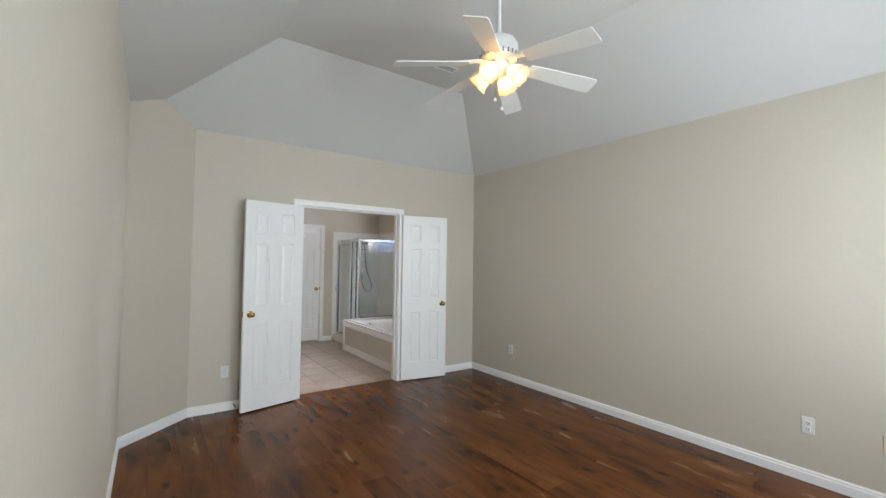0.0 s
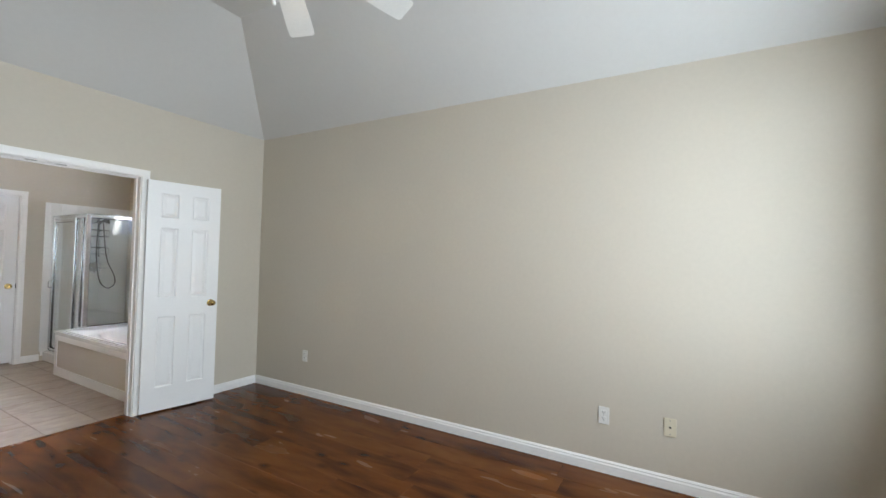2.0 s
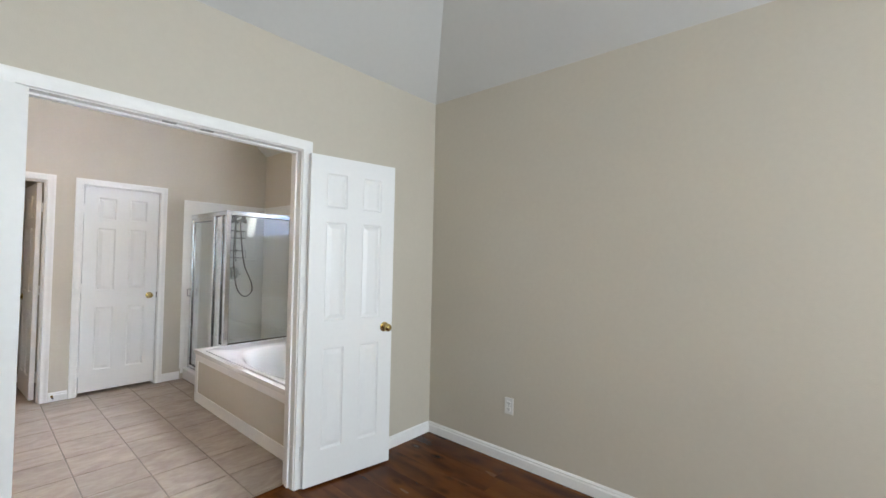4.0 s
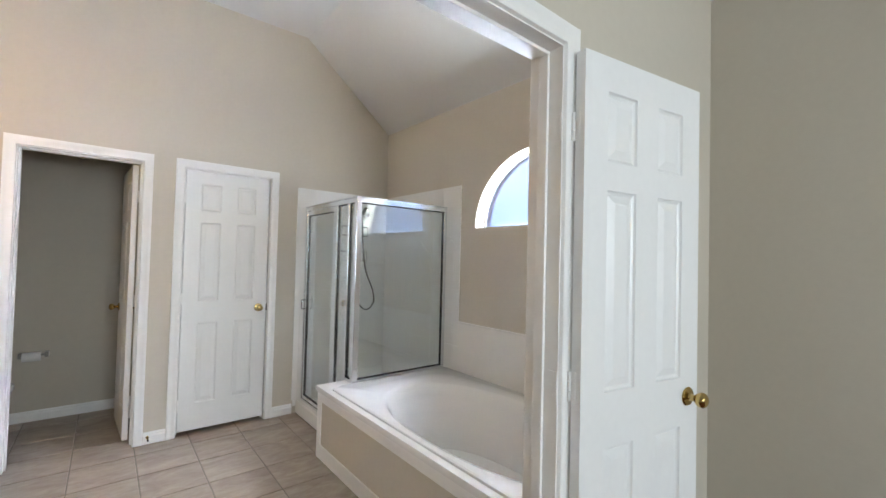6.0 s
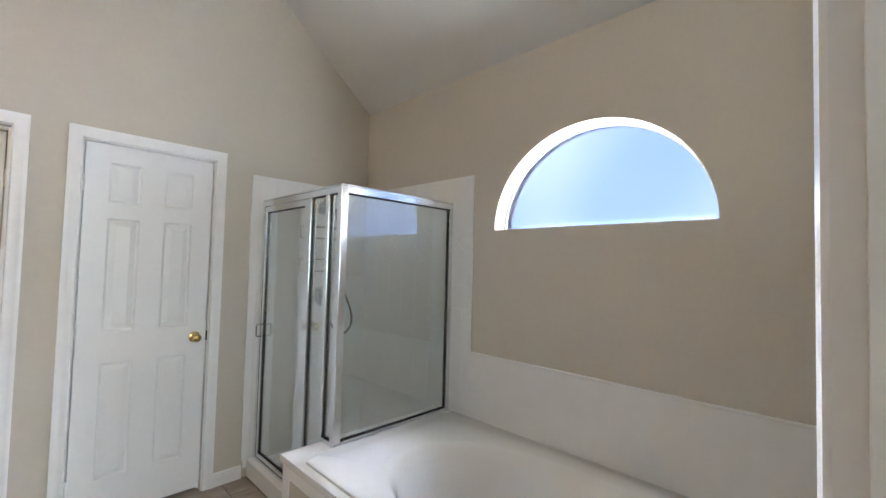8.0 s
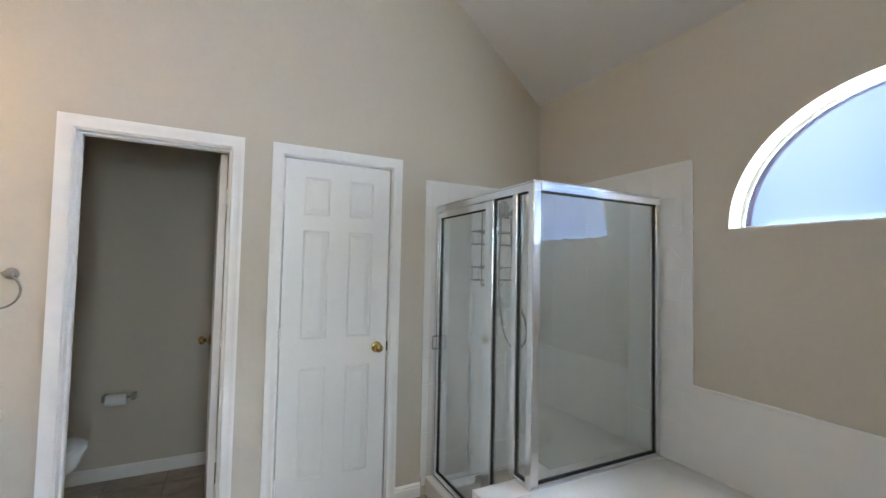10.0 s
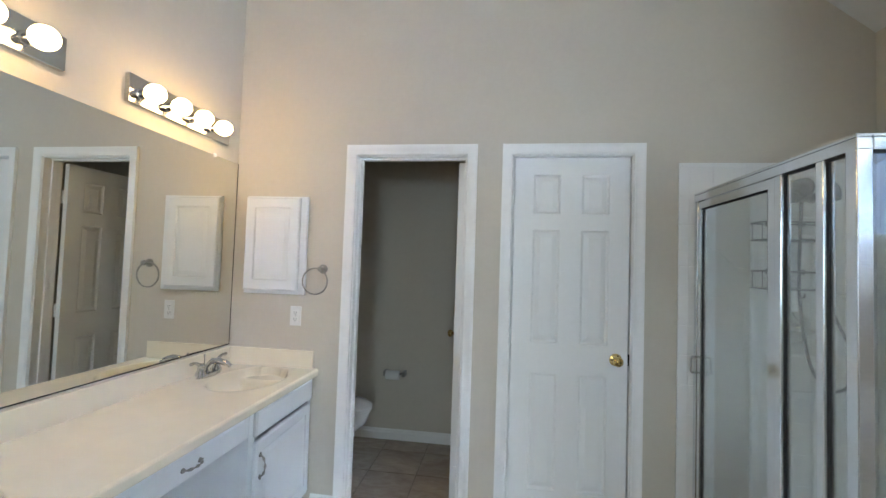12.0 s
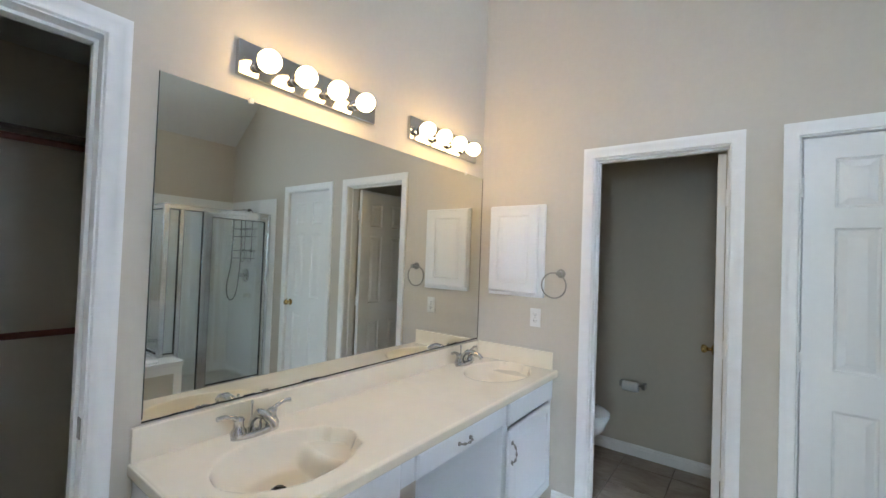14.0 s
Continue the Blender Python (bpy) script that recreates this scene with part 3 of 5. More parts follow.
def six_panel_door(name, w, h, label, m, hinges="hinge", knob_sides=(1, -1), flip=False, latch=False):
    """Hinge edge at x = 0, free edge at x = w, thickness 35 mm along y. flip: hinge knuckles on the y = 0.035 face."""
    t = 0.035
    ob = tagged(empty(name, m), label, "door", kind="structure" if name.startswith("door_") else "")
    part("slab", door_slab(w, h, t), DOORW, ob)
    k = w / 0.61
    for z0, z1 in PANEL_Z:
        me = None
        for x0, x1 in PANEL_X:
            for y, s in ((0.0108, 1), (t - 0.0108, -1)):
                pw, ph = (x1 - x0) * k - 0.026, z1 - z0 - 0.026
                if me is None:
                    p = part("panel", raised_field(pw, ph), DOORW, ob)
                    me = p.data
                else:
                    p = new("panel", me)
                    p.parent = ob
                p.matrix_local = pose(x0 * k + 0.013, y, z0 + 0.013) if s == 1 else pose(x0 * k + 0.013 + pw, y, z0 + 0.013, 0, 0, 180)
    for s in knob_sides:
        bm = bmesh.new()
        knob(bm, (w - 0.062, t if s > 0 else 0, 0.925), s)
        part("door_knob", bm, BRASS, ob, "polished brass knob", True)
    for z in (0.20, 1.02, 1.80):
        bm = bmesh.new()
        y = t + 0.004 if flip else -0.004
        for n in range(3):
            tube(bm, [(-0.004, y, z - 0.044 + n * 0.030), (-0.004, y, z - 0.016 + n * 0.030)], 0.0065, 10)
        box(bm, -0.0025, min(y, t / 2), z - 0.044, 0.0015, max(y, t / 2), z + 0.044)
        box(bm, -0.034, y - 0.001, z - 0.044, -0.004, y + 0.001, z + 0.044) if hinges == "wide" else None
        part("hinge", bm, TRIM, ob, "white-painted butt hinge", True)
    bm = bmesh.new()
    # closed door: a near-black block stands in for shade in the latch gap
    if latch:
        box(bm, w + 0.0005, -0.0025, 0.897, w + 0.0150, 0.004, 0.957, 0.001)
    else:
        box(bm, w - 0.001, 0.006, 0.90, w + 0.0015, t - 0.006, 0.955)
    part("latch_plate_or_gap", bm, DARK if latch else BRASS, ob, "dark block with the latch gap's shade in its colour" if latch else "brass latch plate")
    return ob


# open pair: hinged on the bedroom side of the jambs and folded back to the wall
six_panel_door("door_1", 0.603, 2.03, "white six-panel door folded open against the bedroom wall", pose(2.609, 4.446, 0.014, 0, 0, -9.4), flip=True)
ldir = math.degrees(math.atan2(4.30 - 4.432, 0.815 - 1.385))
six_panel_door("door_2", 0.603, 2.03, "white six-panel door standing open into the bedroom", pose(1.385, 4.432, 0.014, 0, 0, ldir) @ pose(0, -0.035, 0), flip=False)
six_panel_door("door_3", 0.618, 2.016, "closed white six-panel closet door with a brass knob", pose(CD_L + 0.008, BN + 0.012, 0.030), knob_sides=(-1,), latch=True)
six_panel_door("door_4", 0.612, 2.03, "white six-panel door open into the toilet room", pose(WC_R - 0.018, BN + 0.124, 0.016, 0, 0, 93.5), knob_sides=(1, -1), flip=False)


for z in (0.214, 1.034, 1.814):
    bm = bmesh.new()
    box(bm, OPEN_R - 0.0015, NORTH + 0.002, z - 0.044, OPEN_R + 0.001, NORTH + 0.034, z + 0.044)
    for dz in (-0.03, 0.0, 0.03):
        lathe(bm, [(0.0, -0.0022), (0.0035, -0.0020), (0.0035, -0.001), (0.0, -0.001)], 8, "x", (OPEN_R, NORTH + 0.018 + (0.006 if dz == 0 else 0), z + dz))
    part("hinge_leaf", bm, TRIM, frame_double, "painted hinge leaf with screws")


# ---------- arched window ----------
def arch_ring(a0, h0, a1, h1, x0, x1, sill=0.0, n=40):
    """A half-round band between two arches, x0 to x1 deep, with a bottom bar of the given height."""
    bm = bmesh.new()
    rows = []
    for k in range(n + 1):
        t = math.pi * k / n
        c, s = math.cos(t), math.sin(t)
        rows.append([bm.verts.new((x, WIN_Y + a * c, WIN_Z + h * s)) for a, h, x in ((a0, h0, x0), (a1, h1, x0), (a1, h1, x1), (a0, h0, x1))])
    for p, q in zip(rows, rows[1:]):
        for k in range(4):
            bm.faces.new((p[k], p[(k + 1) % 4], q[(k + 1) % 4], q[k]))
    bm.faces.new(rows[0])
    bm.faces.new(rows[-1][::-1])
    if sill:
        box(bm, x0, WIN_Y - a1 + 0.002, WIN_Z, x1, WIN_Y + a1 - 0.002, WIN_Z + sill)
    return bm


window = tagged(empty("window_1", pose(0, 0, 0)), "half-round window with frosted glass above the bathtub", "window", kind="structure")
part("window_frame", arch_ring(WIN_A, WIN_H, WIN_A - 0.016, WIN_H - 0.016, EAST + 0.100, EAST + 0.122, 0.014), TRIM, window, "white half-round window frame", True)
pane = slab([(WIN_Y + (WIN_A - 0.012) * math.cos(math.pi * k / 40), WIN_Z + 0.008 + (WIN_H - 0.020) * math.sin(math.pi * k / 40)) for k in range(41)], [], lambda u, v, w: (EAST + 0.104 + w, u, v), 0.006)
pane = part("pane", pane, FROST, window, "frosted glass pane")
pane.visible_shadow = False
# brick arch outside the glass
brick_ob = None
for k in range(26):
    t = math.pi * (k + 0.5) / 26
    if brick_ob is None:
        bm = bmesh.new()
        box(bm, 0, -0.038, 0, 0.032, 0.038, 0.09, 0.002)
        brick_ob = part("brick", bm, BRICK, wall_east)
        ob = brick_ob
    else:
        ob = new("brick", brick_ob.data)
        ob.parent = wall_east
    a, h = WIN_A - 0.018, WIN_H - 0.010
    c, s = math.cos(t), math.sin(t)
    ob.matrix_local = pose(EAST + 0.124, WIN_Y + a * c, WIN_Z + h * s, -math.degrees(math.atan2(c / a, s / h)))
card = slab(rect(WIN_Y - 1.3, WIN_Z - 0.6, WIN_Y + 1.3, WIN_Z + 1.2), [], lambda u, v, w: (EAST + 0.30 + w, u, v), 0.02)
tagged(link("backdrop", card, SKYCARD), "pale blue hazy sky outside the bathroom window", "sky", kind="structure")


# bedroom windows behind the walk's start
def sash_window(name, x0, x1):
    ob = tagged(empty(name), "white double-hung bedroom window with clear glass", "window", kind="structure")
    z0, z1 = 0.85, 2.36
    zm = (z0 + z1) / 2
    for z in ((z0, zm), (zm, z1)):
        f = slab(rect(x0, z[0], x1, z[1]), [rect(x0 + 0.05, z[0] + 0.05, x1 - 0.05, z[1] - 0.05)], lambda u, v, w: (u, SOUTH - 0.02 - w, v), 0.04)
        part("window_frame", f, TRIM, ob)
        g = slab(rect(x0 + 0.045, z[0] + 0.045, x1 - 0.045, z[1] - 0.045), [], lambda u, v, w: (u, SOUTH - 0.04 - w, v), 0.004)
        g = part("pane", g, CLEAR, ob)
        g.visible_shadow = False
    bm = bmesh.new()
    box(bm, x0 - 0.03, SOUTH - 0.02, z0 - 0.02, x1 + 0.03, SOUTH + 0.03, z0, 0.003)
    part("window_sill", bm, TRIM, ob)
    return ob


sash_window("window_2", 1.98, 3.18)
sash_window("window_3", 0.35, 1.55)


# ---------- ceiling fan ----------
def ceiling_fan():
    fx, fy = FAN
    ob = tagged(empty("ceiling_fan", pose(fx, fy, FLAT)), "white six-blade ceiling fan with four lit tulip glass shades", "ceiling fan")
    z = -FLAT
    bm = lathe(bmesh.new(), [(0.0, 0.0), (0.066, 0.0), (0.07, -0.02), (0.058, -0.05), (0.03, -0.068), (0.0, -0.07)], 28)
    part("canopy", bm, FANW, ob, "", True)
    part("downrod", tube(bmesh.new(), [(0, 0, -0.06), (0, 0, z + 2.93)], 0.0125, 14), FANW, ob, "", True)
    bm = lathe(bmesh.new(), [(0.0, z + 2.945), (0.022, z + 2.945), (0.026, z + 2.922), (0.070, z + 2.914), (0.104, z + 2.892), (0.122, z + 2.862), (0.124, z + 2.830), (0.116, z + 2.802), (0.0, z + 2.80)], 36)
    part("motor_housing", bm, FANW, ob, "rounded white motor housing", True)
    bm = lathe(bmesh.new(), [(0.0, z + 2.80), (0.118, z + 2.80), (0.124, z + 2.785), (0.116, z + 2.77), (0.085, z + 2.757), (0.0, z + 2.755)], 36)
    part("vent_ring", bm, FANW, ob, "vented lower ring", True)
    # slots are solid near-black blocks, the shade inside put into their colour
    bm = bmesh.new()
    for k in range(24):
        a = 2 * math.pi * k / 24
        for zz, r in ((2.790, 0.1245), (2.777, 0.1215)):
            box(bm, -0.005, -0.004, -0.004, 0.005, 0.004, 0.004)
            vs = bm.verts[-8:]
            for v in vs:
                v.co = Matrix.Rotation(a, 4, "Z") @ (v.co + Vector((r - 0.003, 0, z + zz)))
    tagged(part("vent_slots", bm, DARK, ob, "dark vent slots"), kind="stuff")
    blade_me = arm_me = None
    for k in range(6):
        a = radians(-23 + 60 * k)
        if blade_me is None:
            bm = bmesh.new()
            # blade with slightly rounded corners, 0.47 m long
            n = 9
            r, e = 0.020, 0.468
            outline = [(0.0, -0.052), (0.36, -0.068)] + [(e - r + r * math.cos(t), -0.068 + r + r * math.sin(t)) for t in [-math.pi / 2 + math.pi / 2 * i / n for i in range(n + 1)]] + [(e - r + r * math.cos(t), 0.068 - r + r * math.sin(t)) for t in [math.pi / 2 * i / n for i in range(n + 1)]] + [(0.36, 0.068), (0.0, 0.052)]
            bm = slab(outline, [], lambda u, v, w: (u, v, w), 0.006)
            blade = part("blade", bm, FANW, ob)
            blade_me = blade.data
            bm = bmesh.new()
            tube(bm, [(0.085, 0, 0.012), (0.14, 0.012, 0.018), (0.19, 0.014, 0.006), (0.235, 0.012, -0.001)], [0.012, 0.009, 0.009, 0.007], 8)
            tube(bm, [(0.085, 0, 0.012), (0.14, -0.012, 0.018), (0.19, -0.014, 0.006), (0.235, -0.012, -0.001)], [0.012, 0.009, 0.009, 0.007], 8)
            lathe(bm, [(0.0, -0.004), (0.03, -0.004), (0.03, 0.0), (0.0, 0.0)], 14, "z", (0.245, 0, -0.003))
            arm = part("blade_arm", bm, FANW, ob, "", True)
            arm_me = arm.data
        else:
            blade, arm = new("blade", blade_me), new("blade_arm", arm_me)
            blade.parent = arm.parent = ob
        turn = Matrix.Rotation(a, 4, "Z")
        blade.matrix_local = turn @ pose(0.205, 0, z + 2.722, -13, 7, 0)
        arm.matrix_local = turn @ pose(0, 0, z + 2.730)
    bm = lathe(bmesh.new(), [(0.0, z + 2.757), (0.055, z + 2.757), (0.062, z + 2.74), (0.062, z + 2.70), (0.048, z + 2.68), (0.02, z + 2.665), (0.0, z + 2.662)], 28)
    part("light_hub", bm, FANW, ob, "white switch housing", True)
    for k in range(4):
        a = radians(25 + 90 * k)
        turn = Matrix.Rotation(a, 4, "Z") @ pose(0.06, 0, z + 2.705, 0, 128, 0)
        bm = lathe(bmesh.new(), [(0.0, -0.03), (0.014, -0.03), (0.022, 0.0), (0.026, 0.02), (0.0, 0.02)], 16)
        sock = part("socket", bm, FANW, ob, "", True)
        pr = [(0.024, 0.012), (0.034, 0.03), (0.045, 0.055), (0.050, 0.08), (0.055, 0.10), (0.068, 0.12)]
        bm = lathe(bmesh.new(), pr + [(r - 0.003, h) for r, h in reversed(pr)], 32, scallop=lambda t, h: 1 + max(0, h - 0.07) * 1.6 * math.cos(8 * t))
        for f in [f for f in bm.faces if len(f.verts) > 4]:
            bm.faces.remove(f)
        shade = part("shade", bm, SHADE, ob, "glowing frosted tulip glass shade", True)
        bm = lathe(bmesh.new(), [(0.0, 0.02), (0.012, 0.022), (0.015, 0.045), (0.022, 0.065), (0.023, 0.08), (0.015, 0.096), (0.0, 0.102)], 16)
        bulb = part("bulb", bm, FANBULB, ob, "lit warm bulb", True)
        for p in (sock, shade, bulb):
            p.matrix_local = turn
    for dx, dy, zb in ((-0.02, 0.01, 2.51), (0.02, -0.012, 2.455)):
        bm = tube(bmesh.new(), [(dx, dy, z + 2.67), (dx, dy, z + zb + 0.02)], 0.0012, 6)
        part("pull_chain", bm, NICKEL, ob)
        bm = lathe(bmesh.new(), [(0.0, -0.013), (0.007, -0.011), (0.010, -0.002), (0.006, 0.010), (0.0, 0.014)], 12, "z", (dx, dy, z + zb))
        part("pull_knob", bm, FANW, ob, "small white pull knob", True)
    return ob


ceiling_fan()

# ceiling vent
vent = tagged(empty("ceiling_vent", pose(2.29, 3.12, FLAT, 0, 0, 0) @ Matrix.Scale(0.72, 4)), "white ceiling air register with dark slots", "vent")
part("frame", slab(rect(-0.15, -0.075, 0.15, 0.075), [rect(-0.13, -0.055, 0.13, 0.055)], lambda u, v, w: (u, v, -0.001 - w), 0.008), TRIM, vent)
# no duct behind: its shade is painted as a near-black sheet
bm = bmesh.new()
box(bm, -0.13, -0.055, -0.003, 0.13, 0.055, -0.001)
part("backing", bm, DARK, vent, "dark sheet with the duct's shade in its colour")
me = None
for k in range(5):
    if me is None:
        bm = bmesh.new()
        box(bm, -0.13, -0.004, -0.0007, 0.13, 0.006, 0.0007)
        ob = part("slat", bm, TRIM, vent)
        me = ob.data
    else:
        ob = new("slat", me)
        ob.parent = vent
    ob.matrix_local = pose(0, -0.044 + 0.022 * k, -0.006, 78)


# ---------- outlets ----------
def outlet(m, label, plate=PLASTIC, jack=False):
    """A wall plate facing -y, its middle at the origin."""
    ob = tagged(empty("wall_outlet", m), label, "outlet")
    bm = bmesh.new()
    box(bm, -0.035, -0.006, -0.0575, 0.035, 0, 0.0575, 0.003)
    part("plate", bm, plate, ob)
    if jack:
        bm = lathe(bmesh.new(), [(0.0, -0.010), (0.006, -0.010), (0.007, -0.006), (0.0, -0.005)], 14, "y", (0, 0, 0.0))
        part("jack", bm, DARK, ob, "dark cable jack", True)
        for z in (0.042, -0.042):
            bm = lathe(bmesh.new(), [(0.0, -0.0075), (0.003, -0.007), (0.0035, -0.006), (0.0, -0.005)], 10, "y", (0, 0, z))
            part("screw", bm, NICKEL, ob)
    else:
        for z in (0.02, -0.02):
            bm = bmesh.new()
            box(bm, -0.0165, -0.009, z - 0.0145, 0.0165, -0.005, z + 0.0145, 0.003)
            sock = part("receptacle", bm, plate, ob)
            # plug holes as raised near-black boxes; their inner shade is colour
            bm = bmesh.new()
            box(bm, -0.0085, -0.0095, z - 0.002, -0.006, -0.0085, z + 0.008)
            box(bm, 0.006, -0.0095, z - 0.002, 0.0085, -0.0085, z + 0.006)
            box(bm, -0.0025, -0.0095, z - 0.010, 0.0025, -0.0085, z - 0.0055)
            part("slot", bm, DARK, sock, "dark plug slots")
    if not jack:
        bm = lathe(bmesh.new(), [(0.0, -0.0075), (0.003, -0.007), (0.0035, -0.006), (0.0, -0.005)], 10, "y")
        part("screw", bm, NICKEL, ob)
        tagged(ob, group="wall outlets")
    return ob


outlet(pose(EAST, 3.739, 0.392, 0, 0, -90), "white duplex outlet low on the greige wall")
outlet(pose(EAST, 0.873, 0.381, 0, 0, -90), "white duplex outlet low on the greige wall")
outlet(pose(EAST, 0.480, 0.385, 0, 0, -90), "ivory cable jack plate beside the outlet", IVORY, True)
outlet(pose(0.682, NORTH, 0.376), "white duplex outlet beside the open door")
outlet(pose(0.722, BN, 1.102), "white duplex outlet above the vanity's side splash")


def doorstop(m, label):
    ob = tagged(empty("door_stop", m), label, "door stop", "door stops")
    part("base", lathe(bmesh.new(), [(0.0, 0), (0.011, 0), (0.009, -0.006), (0.0, -0.006)], 14, "y"), BRASS, ob, "", True)
    pts = [(0.005 * math.cos(t), -0.006 - 0.055 * t / 50, 0.005 * math.sin(t)) for t in [k * 0.5 for k in range(101)]]
    part("spring", tube(bmesh.new(), pts, 0.0011, 5), BRASS, ob)
    part("tip", lathe(bmesh.new(), [(0.0, -0.074), (0.006, -0.073), (0.007, -0.062), (0.006, -0.058), (0.0, -0.058)], 12, "y"), DARK, ob, "black rubber tip", True)
    return ob


doorstop(pose(0.77, NORTH - 0.014, 0.05), "spring door stop on the white baseboard")
doorstop(pose(1.80, BN - 0.014, 0.05), "spring door stop on the white baseboard")


# ---------- bathtub ----------
TUB_X, TUB_Y1, TUB_Z = 2.715, 6.59, 0.492


def bathtub():
    ob = tagged(empty("bathtub", pose(0, 0, 0)), "white drop-in oval bathtub set in a panelled deck", "bathtub")
    cx, cy, a, b = 3.195, 5.40, 0.400, 0.765
    x0, x1, y0, y1 = TUB_X + 0.030, EAST - 0.03, BS + 0.03, 6.45
    n = 72

    def sup(t, f=1.0):
        c, s = math.cos(t), math.sin(t)
        r = (abs(c) ** 2.35 + abs(s) ** 2.35) ** (-1 / 2.35)
        return cx + f * a * r * c, cy + f * b * r * s

    bm = bmesh.new()
    rings = []

    def border(t, grow, z):
        c, s = math.cos(t), math.sin(t)
        hx, hy, mx, my = (x1 - x0) / 2 + grow, (y1 - y0) / 2 + grow, (x0 + x1) / 2, (y0 + y1) / 2
        k = 1 / max(abs(c) / hx, abs(s) / hy)
        return (mx + k * c, my + k * s, z)

    angles = [2 * math.pi * k / n for k in range(n)]
    rings.append([border(t, 0.0, TUB_Z) for t in angles])
    rings.append([border(t, 0.0, TUB_Z + 0.012) for t in angles])
    rings.append([border(t, -0.008, TUB_Z + 0.018) for t in angles])
    for f, z in ((1.06, 0.016), (1.02, 0.012), (0.985, -0.004), (0.95, -0.045), (0.90, -0.16), (0.84, -0.30), (0.77, -0.375), (0.60, -0.40), (0.30, -0.405)):
        rings.append([(*sup(t, f), TUB_Z + z) for t in angles])
    vs = [[bm.verts.new(p) for p in r] for r in rings]
    for p, q in zip(vs, vs[1:]):
        for k in range(n):
            bm.faces.new((p[k], p[(k + 1) % n], q[(k + 1) % n], q[k]))
    bm.faces.new(vs[-1])
    part("basin", bm, ACRYLIC, ob, "glossy white oval basin", True)
    rim = slab(rect(TUB_X - 0.012, BS + 0.002, EAST - 0.014, TUB_Y1 + 0.006), [[sup(t, 1.0) for t in angles]], lambda u, v, w: (u, v, TUB_Z - 0.035 + w), 0.035)
    part("deck", rim, MARBLE, ob, "white cultured marble deck")
    # apron: frame and sunk painted field
    fr = slab(rect(BS + 0.002, 0.0, TUB_Y1, TUB_Z - 0.036), [rect(BS + 0.06, 0.095, TUB_Y1 - 0.06, TUB_Z - 0.10)], lambda u, v, w: (TUB_X + w, u, v), 0.02)
    part("apron_frame", fr, TRIM, ob, "white painted apron frame")
    bm = bmesh.new()
    box(bm, TUB_X + 0.008, BS + 0.058, 0.093, TUB_X + 0.016, TUB_Y1 - 0.058, TUB_Z - 0.098)
    part("apron_panel", bm, WALL, ob, "greige painted apron panel")
    bm = bmesh.new()
    box(bm, TUB_X + 0.001, TUB_Y1 - 0.02, 0.0, 2.90, TUB_Y1, TUB_Z - 0.036)
    part("apron_end", bm, TRIM, ob)
    bm = lathe(bmesh.new(), [(0.0, 0.0), (0.03, 0.0), (0.032, 0.003), (0.024, 0.006), (0.0, 0.007)], 20, "z", (3.30, 5.02, TUB_Z - 0.405))
    part("drain", bm, CHROME, ob, "chrome drain", True)
    bm = lathe(bmesh.new(), [(0.0, 0.0), (0.036, 0.0), (0.036, 0.008), (0.03, 0.012), (0.0, 0.013)], 20, "y", (3.30, 4.84, TUB_Z - 0.16))
    part("overflow_plate", bm, CHROME, ob, "chrome overflow plate", True)
    return ob


bathtub()

# backing of the tiled surrounds; the tiles themselves are laid at the end
TILED = "glossy white ceramic wall tiles with a diagonal accent band"
sur = struct("surround", slab(rect(BS, TUB_Z, 6.302, 0.902), [], lambda u, v, w: (EAST - w, u, v), 0.012), MARBLE, "glossy white cultured marble splash above the tub", "surround")
bm = bmesh.new()
box(bm, EAST - 0.02, BS, 0.890, EAST - 0.0125, 6.300, 0.904, 0.003)
part("edge_bead", bm, MARBLE, sur)
surround_east = struct("surround", slab([(6.304, TUB_Z + 0.001), (6.549, TUB_Z + 0.001), (6.549, 0.056), (BN, 0.056), (BN, 2.006), (6.304, 2.006)], [], lambda u, v, w: (EAST - w, u, v), 0.006), WHITE_GROUT, TILED, "surround")
surround_north = struct("surround", slab(rect(2.855, 0.06, EAST - 0.008, 2.006), [], lambda u, v, w: (u, BN - w, v), 0.006), WHITE_GROUT, TILED, "surround")


# ---------- shower ----------
SX, SY, STOP = 2.935, 6.488, 1.838


